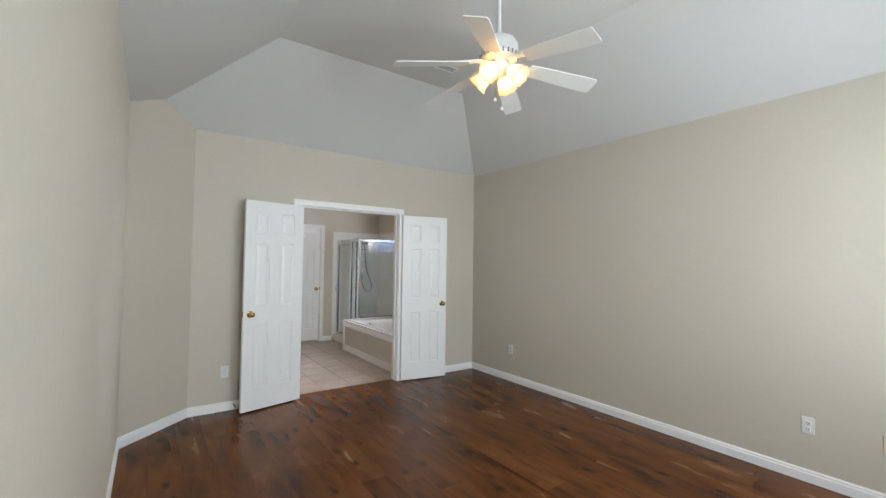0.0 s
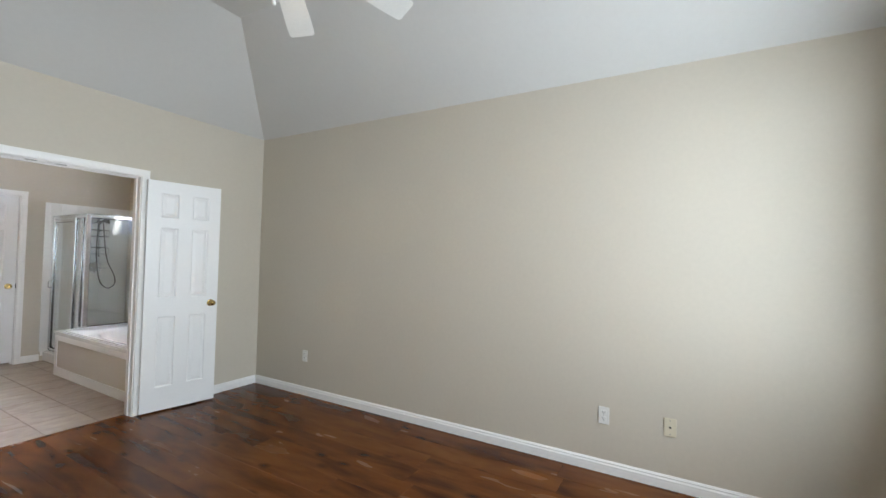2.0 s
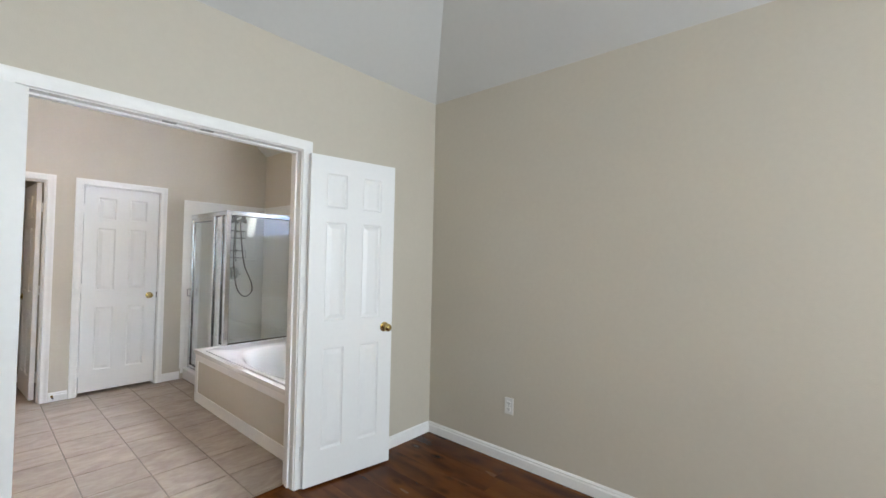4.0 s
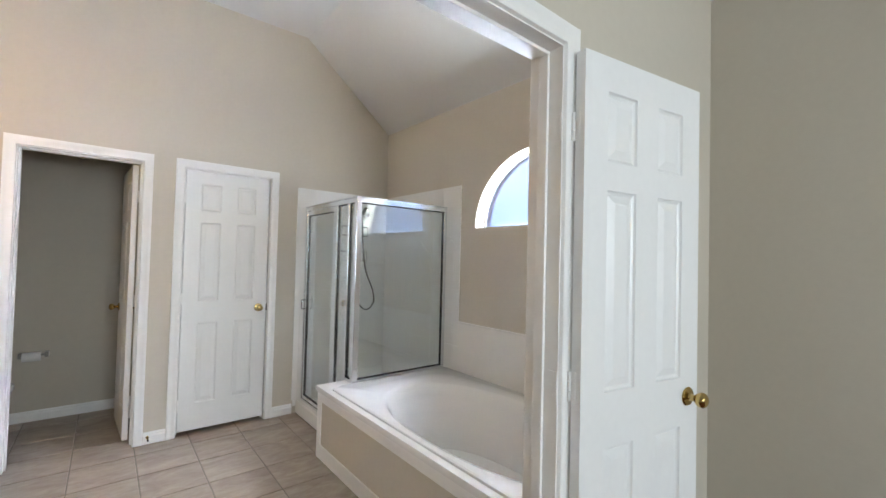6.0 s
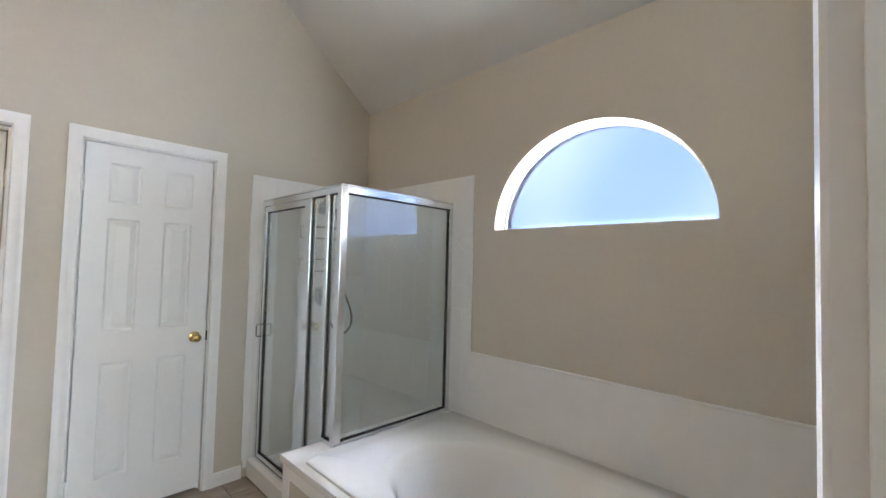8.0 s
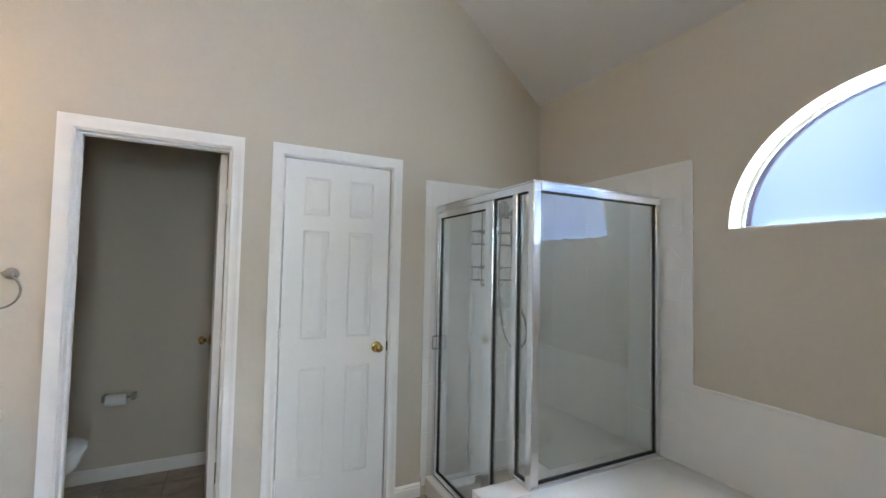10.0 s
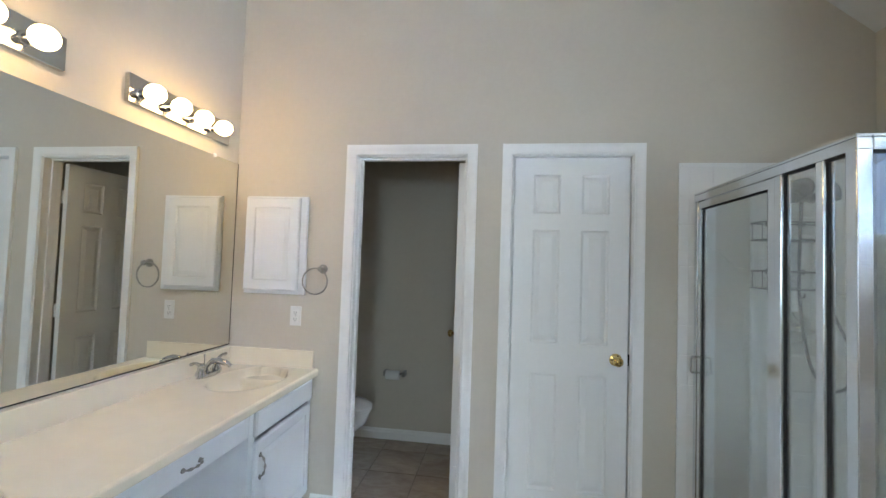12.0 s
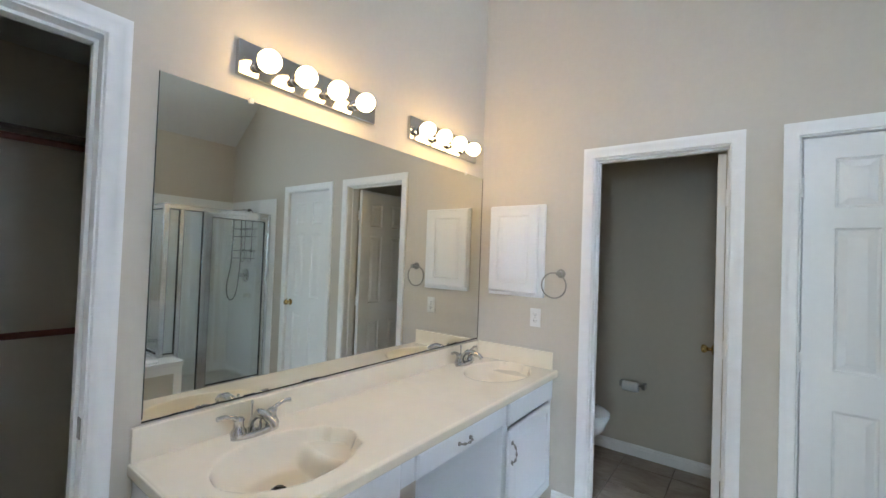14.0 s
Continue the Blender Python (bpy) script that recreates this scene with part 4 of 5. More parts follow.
def shower():
    ob = tagged(empty("shower_enclosure", pose(0, 0, 0)), "corner shower enclosure of clear glass in bright aluminium frames", "shower")
    bm = bmesh.new()
    box(bm, SX - 0.055, TUB_Y1, 0.0, SX + 0.055, BN, 0.115, 0.008)
    part("curb", bm, MARBLE, ob, "white marble curb")
    bm = bmesh.new()
    box(bm, SX + 0.055, SY + 0.02, 0.0, EAST - 0.014, BN - 0.014, 0.055)
    part("shower_floor", bm, MARBLE, ob)
    bm = bmesh.new()
    box(bm, SX + 0.05, SY - 0.01, 0.0, EAST - 0.015, SY + 0.06, TUB_Z - 0.04)
    box(bm, 2.90, SY - 0.01, 0.0, SX + 0.05, TUB_Y1 - 0.002, TUB_Z - 0.04)
    part("dividing_wall", bm, MARBLE, ob)

    def bar(name, x0, y0, z0, x1, y1, z1, mat=ALU, bevel=0.003, label=""):
        part(name, box(bmesh.new(), x0, y0, z0, x1, y1, z1, bevel), mat, ob, label)

    h = STOP
    bar("corner_post", SX - 0.02, SY - 0.02, TUB_Z, SX + 0.022, SY + 0.022, h, label="bright aluminium corner post")
    bar("header", SX - 0.021, SY - 0.021, h - 0.036, SX + 0.021, BN - 0.015, h, label="bright aluminium header")
    bar("header", SX + 0.022, SY - 0.021, h - 0.036, EAST - 0.015, SY + 0.021, h, label="bright aluminium header")
    bar("header_lip", SX - 0.024, SY - 0.024, h, SX + 0.018, BN - 0.015, h + 0.010)
    bar("header_lip", SX + 0.019, SY - 0.024, h, EAST - 0.015, SY + 0.018, h + 0.010)
    bar("sill_bar", SX + 0.023, SY - 0.018, TUB_Z, EAST - 0.015, SY + 0.018, TUB_Z + 0.026)
    bar("wall_channel", EAST - 0.045, SY - 0.018, TUB_Z + 0.026, EAST - 0.015, SY + 0.018, h - 0.036)
    bar("mullion", SX - 0.018, 6.596, 0.115, SX + 0.018, 6.630, h - 0.036)
    bar("mullion", SX - 0.018, 6.795, 0.115, SX + 0.018, 6.832, h - 0.036)
    bar("wall_channel", SX - 0.018, BN - 0.045, 0.115, SX + 0.018, BN - 0.015, h - 0.036)
    bar("threshold", SX - 0.02, 6.632, 0.115, SX + 0.02, BN - 0.046, 0.135)
    bar("sill_bar", SX - 0.018, SY + 0.023, TUB_Z, SX + 0.018, 6.594, TUB_Z + 0.024)

    def glazing(name, fixed, a0, a1, z0, z1, along):
        """A glass pane with a black seal round it, in the plane where one coordinate is fixed."""
        place = (lambda u, v, w: (fixed + w, u, v)) if along == "y" else (lambda u, v, w: (u, fixed + w, v))
        part("seal", slab(rect(a0, z0, a1, z1), [rect(a0 + 0.0062, z0 + 0.0062, a1 - 0.0062, z1 - 0.0062)], lambda u, v, w: place(u, v, w - 0.005), 0.010), SEAL, ob, "black rubber seal")
        return part(name, slab(rect(a0 + 0.006, z0 + 0.006, a1 - 0.006, z1 - 0.006), [], lambda u, v, w: place(u, v, w - 0.0025), 0.005), SHOWER_GLASS, ob, "clear shower glass with faint haze")

    glazing("glass", SY, SX + 0.022, EAST - 0.045, TUB_Z + 0.026, h - 0.036, "x")
    glazing("glass", SX, SY + 0.022, 6.596, TUB_Z + 0.024, h - 0.036, "y")
    glazing("glass", SX, 6.630, 6.795, 0.135, h - 0.036, "y")
    # hinged glass door
    d = part("shower_door", slab(rect(6.834, 0.138, BN - 0.047, h - 0.04), [rect(6.874, 0.165, BN - 0.075, h - 0.075)], lambda u, v, w: (SX - 0.014 + w, u, v), 0.026), ALU, ob, "aluminium-framed glass shower door")
    part("seal", slab(rect(6.872, 0.163, BN - 0.073, h - 0.073), [rect(6.880, 0.171, BN - 0.081, h - 0.081)], lambda u, v, w: (SX - 0.005 + w, u, v), 0.010), SEAL, d)
    part("glass", slab(rect(6.876, 0.167, BN - 0.077, h - 0.077), [], lambda u, v, w: (SX - 0.0025 + w, u, v), 0.005), SHOWER_GLASS, d, "clear glass with faint haze")
    bm = tube(bmesh.new(), [(SX - 0.014, BN - 0.062, 0.93), (SX - 0.045, BN - 0.062, 0.93), (SX - 0.05, BN - 0.062, 0.935), (SX - 0.05, BN - 0.062, 1.005), (SX - 0.045, BN - 0.062, 1.01), (SX - 0.014, BN - 0.062, 1.01)], 0.005, 10)
    part("handle", bm, CHROME, d, "small chrome pull handle", True)
    return ob


shower()


def shower_fixtures():
    yw = BN - 0.014
    ob = tagged(empty("shower_fixture", pose(3.37, yw, 1.90)), "chrome double shower head with a hand spray on a hose", "shower fixture")

    def P(*p):
        return [(x - 3.37, y - yw, z - 1.90) for x, y, z in p]

    def aimed(at, toward, size):
        return Matrix.Translation(P(at)[0]) @ Vector(toward).to_track_quat("-Z", "Y").to_matrix().to_4x4() @ Matrix.Scale(size, 4)

    part("wall_flange", lathe(bmesh.new(), [(0.0, 0), (0.03, 0), (0.028, -0.006), (0.012, -0.012), (0.0, -0.012)], 20, "y", (0, 0, 0)), CHROME, ob, "", True)
    part("arm", tube(bmesh.new(), P((3.37, yw, 1.90), (3.37, yw - 0.07, 1.905), (3.37, yw - 0.12, 1.885), (3.37, yw - 0.15, 1.85)), 0.0095, 12), CHROME, ob, "", True)
    bm = lathe(bmesh.new(), [(0.0, 0.03), (0.014, 0.03), (0.018, 0.0), (0.024, -0.02), (0.055, -0.048), (0.058, -0.06), (0.05, -0.066), (0.0, -0.066)], 26)
    hd = part("spray_head", bm, GUNMETAL, ob, "dark chrome shower head", True)
    hd.matrix_local = aimed((3.335, yw - 0.175, 1.805), (-0.07, -0.03, 0.035), 1.15)
    bm = lathe(bmesh.new(), [(0.0, 0.10), (0.011, 0.10), (0.013, 0.06), (0.016, 0.03), (0.042, 0.0), (0.045, -0.016), (0.038, -0.022), (0.0, -0.022)], 22)
    hs = part("hand_spray", bm, GUNMETAL, ob, "dark chrome hand spray", True)
    hs.matrix_local = aimed((3.425, yw - 0.185, 1.83), (0.09, -0.03, 0.03), 1.1)
    # the hose hangs from the arm, swings out in a loop and comes back up behind the valve
    knots = [Vector(p) for p in ((3.40, yw - 0.15, 1.80), (3.425, yw - 0.14, 1.55), (3.47, yw - 0.13, 1.28), (3.56, yw - 0.12, 1.08), (3.575, yw - 0.11, 0.96), (3.51, yw - 0.10, 0.895), (3.43, yw - 0.09, 0.95), (3.385, yw - 0.085, 1.10), (3.36, yw - 0.08, 1.40), (3.37, yw - 0.085, 1.83))]
    pts = []
    for i in range(len(knots) - 1):
        p0, p1, p2, p3 = knots[max(i - 1, 0)], knots[i], knots[i + 1], knots[min(i + 2, len(knots) - 1)]
        for k in range(6):
            t = k / 6
            pts.append(tuple(0.5 * (2 * p1 + (p2 - p0) * t + (2 * p0 - 5 * p1 + 4 * p2 - p3) * t * t + (3 * p1 - p0 - 3 * p2 + p3) * t ** 3)))
    pts.append(tuple(knots[-1]))
    part("hose", tube(bmesh.new(), P(*pts), 0.0075, 8), GUNMETAL, ob, "flexible dark chrome hose", True)
    v = tagged(empty("shower_valve", pose(3.385, yw, 1.18)), "round chrome shower valve with a lever", "shower valve")
    part("escutcheon", lathe(bmesh.new(), [(0.0, 0), (0.078, 0), (0.077, -0.006), (0.05, -0.018), (0.028, -0.022), (0.0, -0.022)], 32, "y"), CHROME, v, "round chrome plate", True)
    part("hub", lathe(bmesh.new(), [(0.0, -0.02), (0.022, -0.02), (0.021, -0.06), (0.014, -0.068), (0.0, -0.068)], 20, "y"), CHROME, v, "", True)
    part("lever", tube(bmesh.new(), [(0, -0.052, 0), (0.03, -0.058, -0.008), (0.075, -0.06, -0.012)], [0.012, 0.010, 0.008], 10), CHROME, v, "chrome lever handle", True)


shower_fixtures()


def caddy():
    yw = BN - 0.014
    ob = tagged(empty("shower_caddy", pose(3.333, yw - 0.012, 1.88)), "dark wire shower caddy hung from the shower arm", "caddy")
    for x in (-0.073, 0.073):
        part("upright", tube(bmesh.new(), [(x * 0.2, -0.01, 0.035), (x * 0.6, -0.01, 0.03), (x, -0.004, 0.0), (x, -0.004, -0.535), (x, -0.018, -0.555), (x, -0.034, -0.548), (x, -0.038, -0.53)], 0.0045, 8), WIRE, ob, "", True)
    for zt in (-0.185, -0.425):
        rack = None
        for zz, r in ((zt, 0.0045), (zt - 0.086, 0.004)):
            loop = [(-0.155, -0.004, zz), (-0.155, -0.10, zz), (-0.145, -0.11, zz), (0.145, -0.11, zz), (0.155, -0.10, zz), (0.155, -0.004, zz)]
            bm = tube(bmesh.new(), loop, r, 8, True)
            if rack is None:
                rack = part("basket", bm, WIRE, ob, "wire basket shelf")
            else:
                for k in range(9):
                    tube(bm, [(-0.145 + 0.03625 * k, -0.004, zz), (-0.145 + 0.03625 * k, -0.11, zz)], 0.0018, 6)
                for x in (-0.155, 0.155):
                    for y in (-0.02, -0.10):
                        tube(bm, [(x, y, zz), (x, y, zt)], 0.0022, 6)
                part("grid", bm, WIRE, rack)
                for x in (-0.073, 0.073):
                    bm = bmesh.new()
                    box(bm, x - 0.013, -0.022, zt - 0.014, x + 0.013, 0.0, zt + 0.014, 0.003)
                    part("clamp", bm, WIRE, rack, "dark plastic clamp")
    return ob


caddy()
# moulded soap ledge
bm = bmesh.new()
box(bm, 3.50, BN - 0.075, 1.33, 3.70, BN - 0.0145, 1.352, 0.008)
soap = tagged(link("soap_dish", bm, MARBLE), "white moulded soap ledge on the shower wall", "soap dish")
bm = tube(bmesh.new(), [(3.50, BN - 0.02, 1.40), (3.50, BN - 0.07, 1.40), (3.70, BN - 0.07, 1.40), (3.70, BN - 0.02, 1.40)], 0.004, 8)
part("rail", bm, MARBLE, soap, "", True)


# ---------- vanity ----------
VX, VY0, VY1, VZ = 0.876, 5.497, BN - 0.002, 0.802
SINKS = ((0.615, 5.838), (0.615, 7.205))


def countertop():
    ob = tagged(empty("countertop", pose(0, 0, 0)), "cream cultured marble countertop with two moulded basins", "countertop")
    nx, ny = 130, 420
    bm = bmesh.new()

    def depth(x, y):
        z = 0.0
        for sx, sy in SINKS:
            dx, dy = (x - sx) / 0.182, (y - sy) / 0.235
            ang = math.atan2(dx, dy)
            lobe = 1 + (0.10 * (0.25 + 0.75 * abs(math.cos(4.5 * ang))) * min(1, (0.80 - abs(ang)) / 0.25) if abs(ang) < 0.80 else 0)
            r = math.hypot(dx, dy) / lobe
            if r < 1.0:
                d = 1 - r
                z = -0.108 * (1 - (1 - min(1, d / 0.52)) ** 2.9)
                # scalloped soap ledge with a lip at the far end
                s = min(1, max(0, (y - sy - 0.080 - 1.8 * (x - sx) ** 2) / 0.055))
                s = s * s * (3 - 2 * s)
                lip = 0.003 * math.exp(-((y - sy - 0.118 - 1.8 * (x - sx) ** 2) / 0.012) ** 2)
                z = z * (1 - s) + max(z, -0.046 + lip) * s
            elif r < 1.06:
                z = min(z, -0.0015 * (1.06 - r) / 0.06)
        return z

    grid = []
    for i in range(nx + 1):
        x = BW + 0.001 + (VX - BW - 0.001) * i / nx
        row = []
        for j in range(ny + 1):
            y = VY0 + (VY1 - VY0) * j / ny
            z = VZ + depth(x, y)
            edge = min(VX - x, y - VY0)
            z -= 0.006 * max(0, 1 - edge / 0.008) ** 2
            row.append(bm.verts.new((x, y, z)))
        grid.append(row)
    for i in range(nx):
        for j in range(ny):
            bm.faces.new((grid[i][j], grid[i + 1][j], grid[i + 1][j + 1], grid[i][j + 1]))
    part("top", bm, COUNTER, ob, "cream marble top with shell-shaped basins", True)
    bm = bmesh.new()
    box(bm, VX - 0.014, VY0, VZ - 0.040, VX + 0.004, VY1, VZ - 0.0045, 0.005)
    box(bm, BW + 0.001, VY0 - 0.003, VZ - 0.040, VX - 0.015, VY0 + 0.014, VZ - 0.0045, 0.004)
    part("front_edge", bm, COUNTER, ob, "rounded marble edge")
    bm = bmesh.new()
    box(bm, BW + 0.001, VY0, VZ - 0.001, BW + 0.022, VY1, 0.905, 0.003)
    part("backsplash", bm, COUNTER, ob, "marble backsplash")
    bm = bmesh.new()
    box(bm, BW + 0.023, BN - 0.022, VZ - 0.001, VX - 0.03, BN - 0.001, 0.905, 0.003)
    part("side_splash", bm, COUNTER, ob, "marble side splash")
    for sx, sy in SINKS:
        bm = lathe(bmesh.new(), [(0.0, 0.0), (0.026, 0.0), (0.027, 0.005), (0.022, 0.008), (0.016, 0.005), (0.016, 0.014), (0.0, 0.016)], 24, "z", (sx - 0.005, sy - 0.03, VZ - 0.1085))
        part("drain", bm, GUNMETAL, ob, "dark metal pop-up drain", True)
    return ob


countertop()


def faucet(m, label):
    """A two-handle centre-set faucet: spout towards +x, handles along y."""
    ob = tagged(empty("faucet", m), label, "faucet", "vanity faucets")
    bm = bmesh.new()
    n = 28
    rows = []
    for f, z in ((1.0, 0.0), (1.0, 0.010), (0.94, 0.016), (0.6, 0.019)):
        rows.append([bm.verts.new((0.028 * f * math.cos(t), 0.078 * f * (1 if abs(math.sin(t)) < 1 else 1) * math.sin(t), z)) for t in [2 * math.pi * k / n for k in range(n)]])
    for p, q in zip(rows, rows[1:]):
        for k in range(n):
            bm.faces.new((p[k], p[(k + 1) % n], q[(k + 1) % n], q[k]))
    bm.faces.new(rows[0][::-1])
    bm.faces.new(rows[-1])
    part("base_plate", bm, CHROME, ob, "", True)
    part("spout", tube(bmesh.new(), [(-0.004, 0, 0.012), (0.0, 0, 0.045), (0.02, 0, 0.068), (0.055, 0, 0.072), (0.095, 0, 0.060), (0.112, 0, 0.046)], [0.021, 0.018, 0.016, 0.0145, 0.0125, 0.0115], 14), CHROME, ob, "curved chrome spout", True)
    for s in (-1, 1):
        part("handle_post", lathe(bmesh.new(), [(0.0, 0.012), (0.024, 0.012), (0.023, 0.022), (0.016, 0.035), (0.014, 0.050), (0.017, 0.058), (0.012, 0.066), (0.0, 0.068)], 18, "z", (0, 0.055 * s, 0)), CHROME, ob, "", True)
        part("lever", tube(bmesh.new(), [(0, 0.055 * s, 0.058), (-0.002, 0.075 * s, 0.070), (-0.002, 0.098 * s, 0.078), (0.0, 0.122 * s, 0.077)], [0.010, 0.007, 0.0065, 0.0075], 10), CHROME, ob, "chrome lever handle", True)
    part("lift_rod", tube(bmesh.new(), [(-0.024, 0, 0.012), (-0.026, 0, 0.085), (-0.026, 0, 0.088), (-0.026, 0, 0.098)], [0.0025, 0.0025, 0.005, 0.004], 8), CHROME, ob, "", True)
    return ob


for sy in (5.85, 7.20):
    faucet(pose(0.385, sy, VZ) @ Matrix.Scale(1.12, 4), "chrome two-handle faucet behind a moulded basin")


def bow_pull(length, parent, m, label="nickel bow pull"):
    """A twisted bow pull along z, standing off towards +x."""
    L = length / 2
    pts, rad = [], []
    for k in range(13):
        t = k / 12 * 2 - 1
        pts.append((0.006 + 0.020 * (1 - t * t) ** 0.6, 0, t * L * 0.82))
        rad.append(0.0042 + 0.0022 * math.cos(3 * math.pi * t))
    bm = tube(bmesh.new(), pts, rad, 8)
    for s in (-1, 1):
        lathe(bm, [(0.0, 0.0), (0.009, 0.0), (0.009, 0.003), (0.006, 0.008), (0.0, 0.009)], 10, "x", (0, 0, s * L * 0.82))
        tube(bm, [(0.003, 0, s * L * 0.8), (0.005, 0, s * L * 1.05)], [0.006, 0.003], 6)
    h = part("handle", bm, NICKEL, parent, label, True)
    h.matrix_local = m
    return h


def raised_front(y0, y1, z0, z1, x, depth=0.019, border=0.05, flat=False):
    """A drawer or door front facing +x, with a routed edge and, for doors, a raised middle."""
    bm = bmesh.new()
    prev = None
    steps = [(0.0, 0.0), (0.0, depth - 0.006), (0.008, depth)]
    if not flat:
        steps += [(border, depth), (border + 0.006, depth - 0.006), (border + 0.012, depth - 0.006), (border + 0.035, depth - 0.001)]
    for inset, out in steps:
        ring = [bm.verts.new((x + out, y, z)) for y, z in ((y0 + inset, z0 + inset), (y1 - inset, z0 + inset), (y1 - inset, z1 - inset), (y0 + inset, z1 - inset))]
        if prev:
            for n in range(4):
                bm.faces.new((prev[n], prev[(n + 1) % 4], ring[(n + 1) % 4], ring[n]))
        else:
            bm.faces.new(ring[::-1])
        prev = ring
    bm.faces.new(prev)
    return bm


FX = 0.838


def vanity_cabinet(y0, y1, hinge_side, ajar, label):
    ob = tagged(empty("vanity_cabinet", pose(0, 0, 0)), label, "cabinet", "vanity cabinets")
    top = VZ - 0.041
    bm = bmesh.new()
    box(bm, BW + 0.002, y0, 0.09, FX - 0.02, y0 + 0.018, top)
    box(bm, BW + 0.002, y1 - 0.018, 0.09, FX - 0.02, y1, top)
    box(bm, BW + 0.002, y0 + 0.018, 0.09, FX - 0.02, y1 - 0.018, 0.108)
    part("body", bm, CABW, ob)
    part("face_frame", slab(rect(y0, 0.09, y1, top), [rect(y0 + 0.045, 0.13, y1 - 0.04, top - 0.03)], lambda u, v, w: (FX - 0.02 + w, u, v), 0.02), CABW, ob)
    bm = bmesh.new()
    box(bm, FX - 0.09, y0, 0.0, FX - 0.07, y1, 0.09)
    part("toe_kick", bm, CABW, ob)
    d = part("false_drawer", raised_front(y0 + 0.03, y1 - 0.02, 0.635, top - 0.012, FX + 0.001, flat=True), CABW, ob, "flat white false drawer front")
    d = part("cabinet_door", raised_front(y0 + 0.03, y1 - 0.02, 0.112, 0.612, FX + 0.001), CABW, ob, "white raised-panel cabinet door")
    hy = y0 + 0.055 if hinge_side > 0 else y1 - 0.045
    bow_pull(0.115, d, pose(FX + 0.020, hy, 0.50))
    if ajar:
        d.matrix_local = pose(FX, y1 - 0.02, 0, 0, -1.0, ajar) @ pose(-FX, -(y1 - 0.02), 0)
    return ob


vanity_cabinet(6.87, VY1 - 0.002, 1, 1.6, "white vanity cabinet with a slightly sagging door")
vanity_cabinet(VY0 + 0.012, 6.13, -1, 0, "white vanity cabinet under the second basin")
mid = tagged(empty("vanity_table", pose(0, 0, 0)), "white make-up table section with one drawer over a knee space", "vanity")
part("apron_rail", slab(rect(6.132, 0.645, 6.868, VZ - 0.041), [rect(6.21, 0.665, 6.80, VZ - 0.07)], lambda u, v, w: (FX - 0.02 + w, u, v), 0.02), CABW, mid)
dr = part("drawer_front", raised_front(6.20, 6.81, 0.655, VZ - 0.055, FX + 0.001, flat=True), CABW, mid, "flat white drawer front with a bevelled edge")
bow_pull(0.10, dr, pose(FX + 0.020, 6.50, 0.70, 90, 0, 0) @ pose(0, 0, 0))
bm = bmesh.new()
box(bm, BW + 0.01, 6.215, 0.662, FX - 0.021, 6.795, 0.668)
part("drawer_box", bm, CABW, mid)


# ---------- mirror and light bars ----------
MY0, MY1, MZ0, MZ1 = 5.523, BN - 0.006, 0.914, 2.008
mir = tagged(empty("wall_mirror", pose(BW, 0, 0)), "large frameless mirror above the vanity with a worn black lower edge", "mirror")
part("glass", slab(rect(MY0, MZ0, MY1, MZ1), [], lambda u, v, w: (0.001 + w, u, v), 0.005), MIRROR, mir, "silvered mirror glass")
bm = bmesh.new()
rng = random.Random(4)
y = MY0
while y < MY1 - 0.01:
    L = min(rng.uniform(0.04, 0.22), MY1 - y)
    hgt = rng.choice((0.0030, 0.0035, 0.0035, 0.0045, 0.0065))
    box(bm, 0.0063, y, MZ0 - 0.002, 0.0068, y + L, MZ0 + hgt)
    y += L
box(bm, 0.0063, MY1 - 0.004, MZ0 + 0.01, 0.0068, MY1, MZ1)
box(bm, 0.0063, MY0, MZ0 + 0.01, 0.0068, MY0 + 0.003, MZ1)
part("black_edge", bm, SEAL, mir, "black corroded mirror edge")
for yy in (5.82, 7.26):
    bm = bmesh.new()
    box(bm, 0.001, yy - 0.009, MZ1 - 0.010, 0.012, yy + 0.009, MZ1 + 0.010, 0.003)
    part("clip", bm, PLASTIC, mir, "clear plastic mirror clip")


def light_bar(y0, y1, bulbs):
    ob = tagged(empty("vanity_light", pose(BW, (y0 + y1) / 2, 2.150)), "chrome bar light with four lit globe bulbs", "wall light", "vanity lights")
    w = (y1 - y0) / 2
    bm = bmesh.new()
    box(bm, 0.0, -w, -0.063, 0.024, w, 0.063, 0.004)
    part("bar", bm, CHROME, ob, "mirror-bright chrome bar")
    for y in bulbs:
        yy = y - (y0 + y1) / 2
        part("socket", lathe(bmesh.new(), [(0.0, 0.024), (0.024, 0.024), (0.024, 0.030), (0.018, 0.034), (0.018, 0.058), (0.0, 0.06)], 20, "x", (0, yy, -0.014)), CHROME, ob, "", True)
        r, c = 0.045, 0.103
        pr = [(0.0, c - r * 1.08)] + [(0.015, c - r * 1.05)] + [(r * math.sin(t), c - r * math.cos(t)) for t in [0.42 + (math.pi - 0.42) * k / 14 for k in range(14)]] + [(0.0, c + r)]
        part("globe_bulb", lathe(bmesh.new(), [(0.9 * r, h) for r, h in pr], 24, "x", (0, yy, -0.014)), BULB, ob, "lit white globe bulb", True)
    return ob


light_bar(5.757, 6.427, [5.83 + 0.154 * k for k in range(4)])
light_bar(6.685, 7.352, [6.738 + 0.151 * k for k in range(4)])


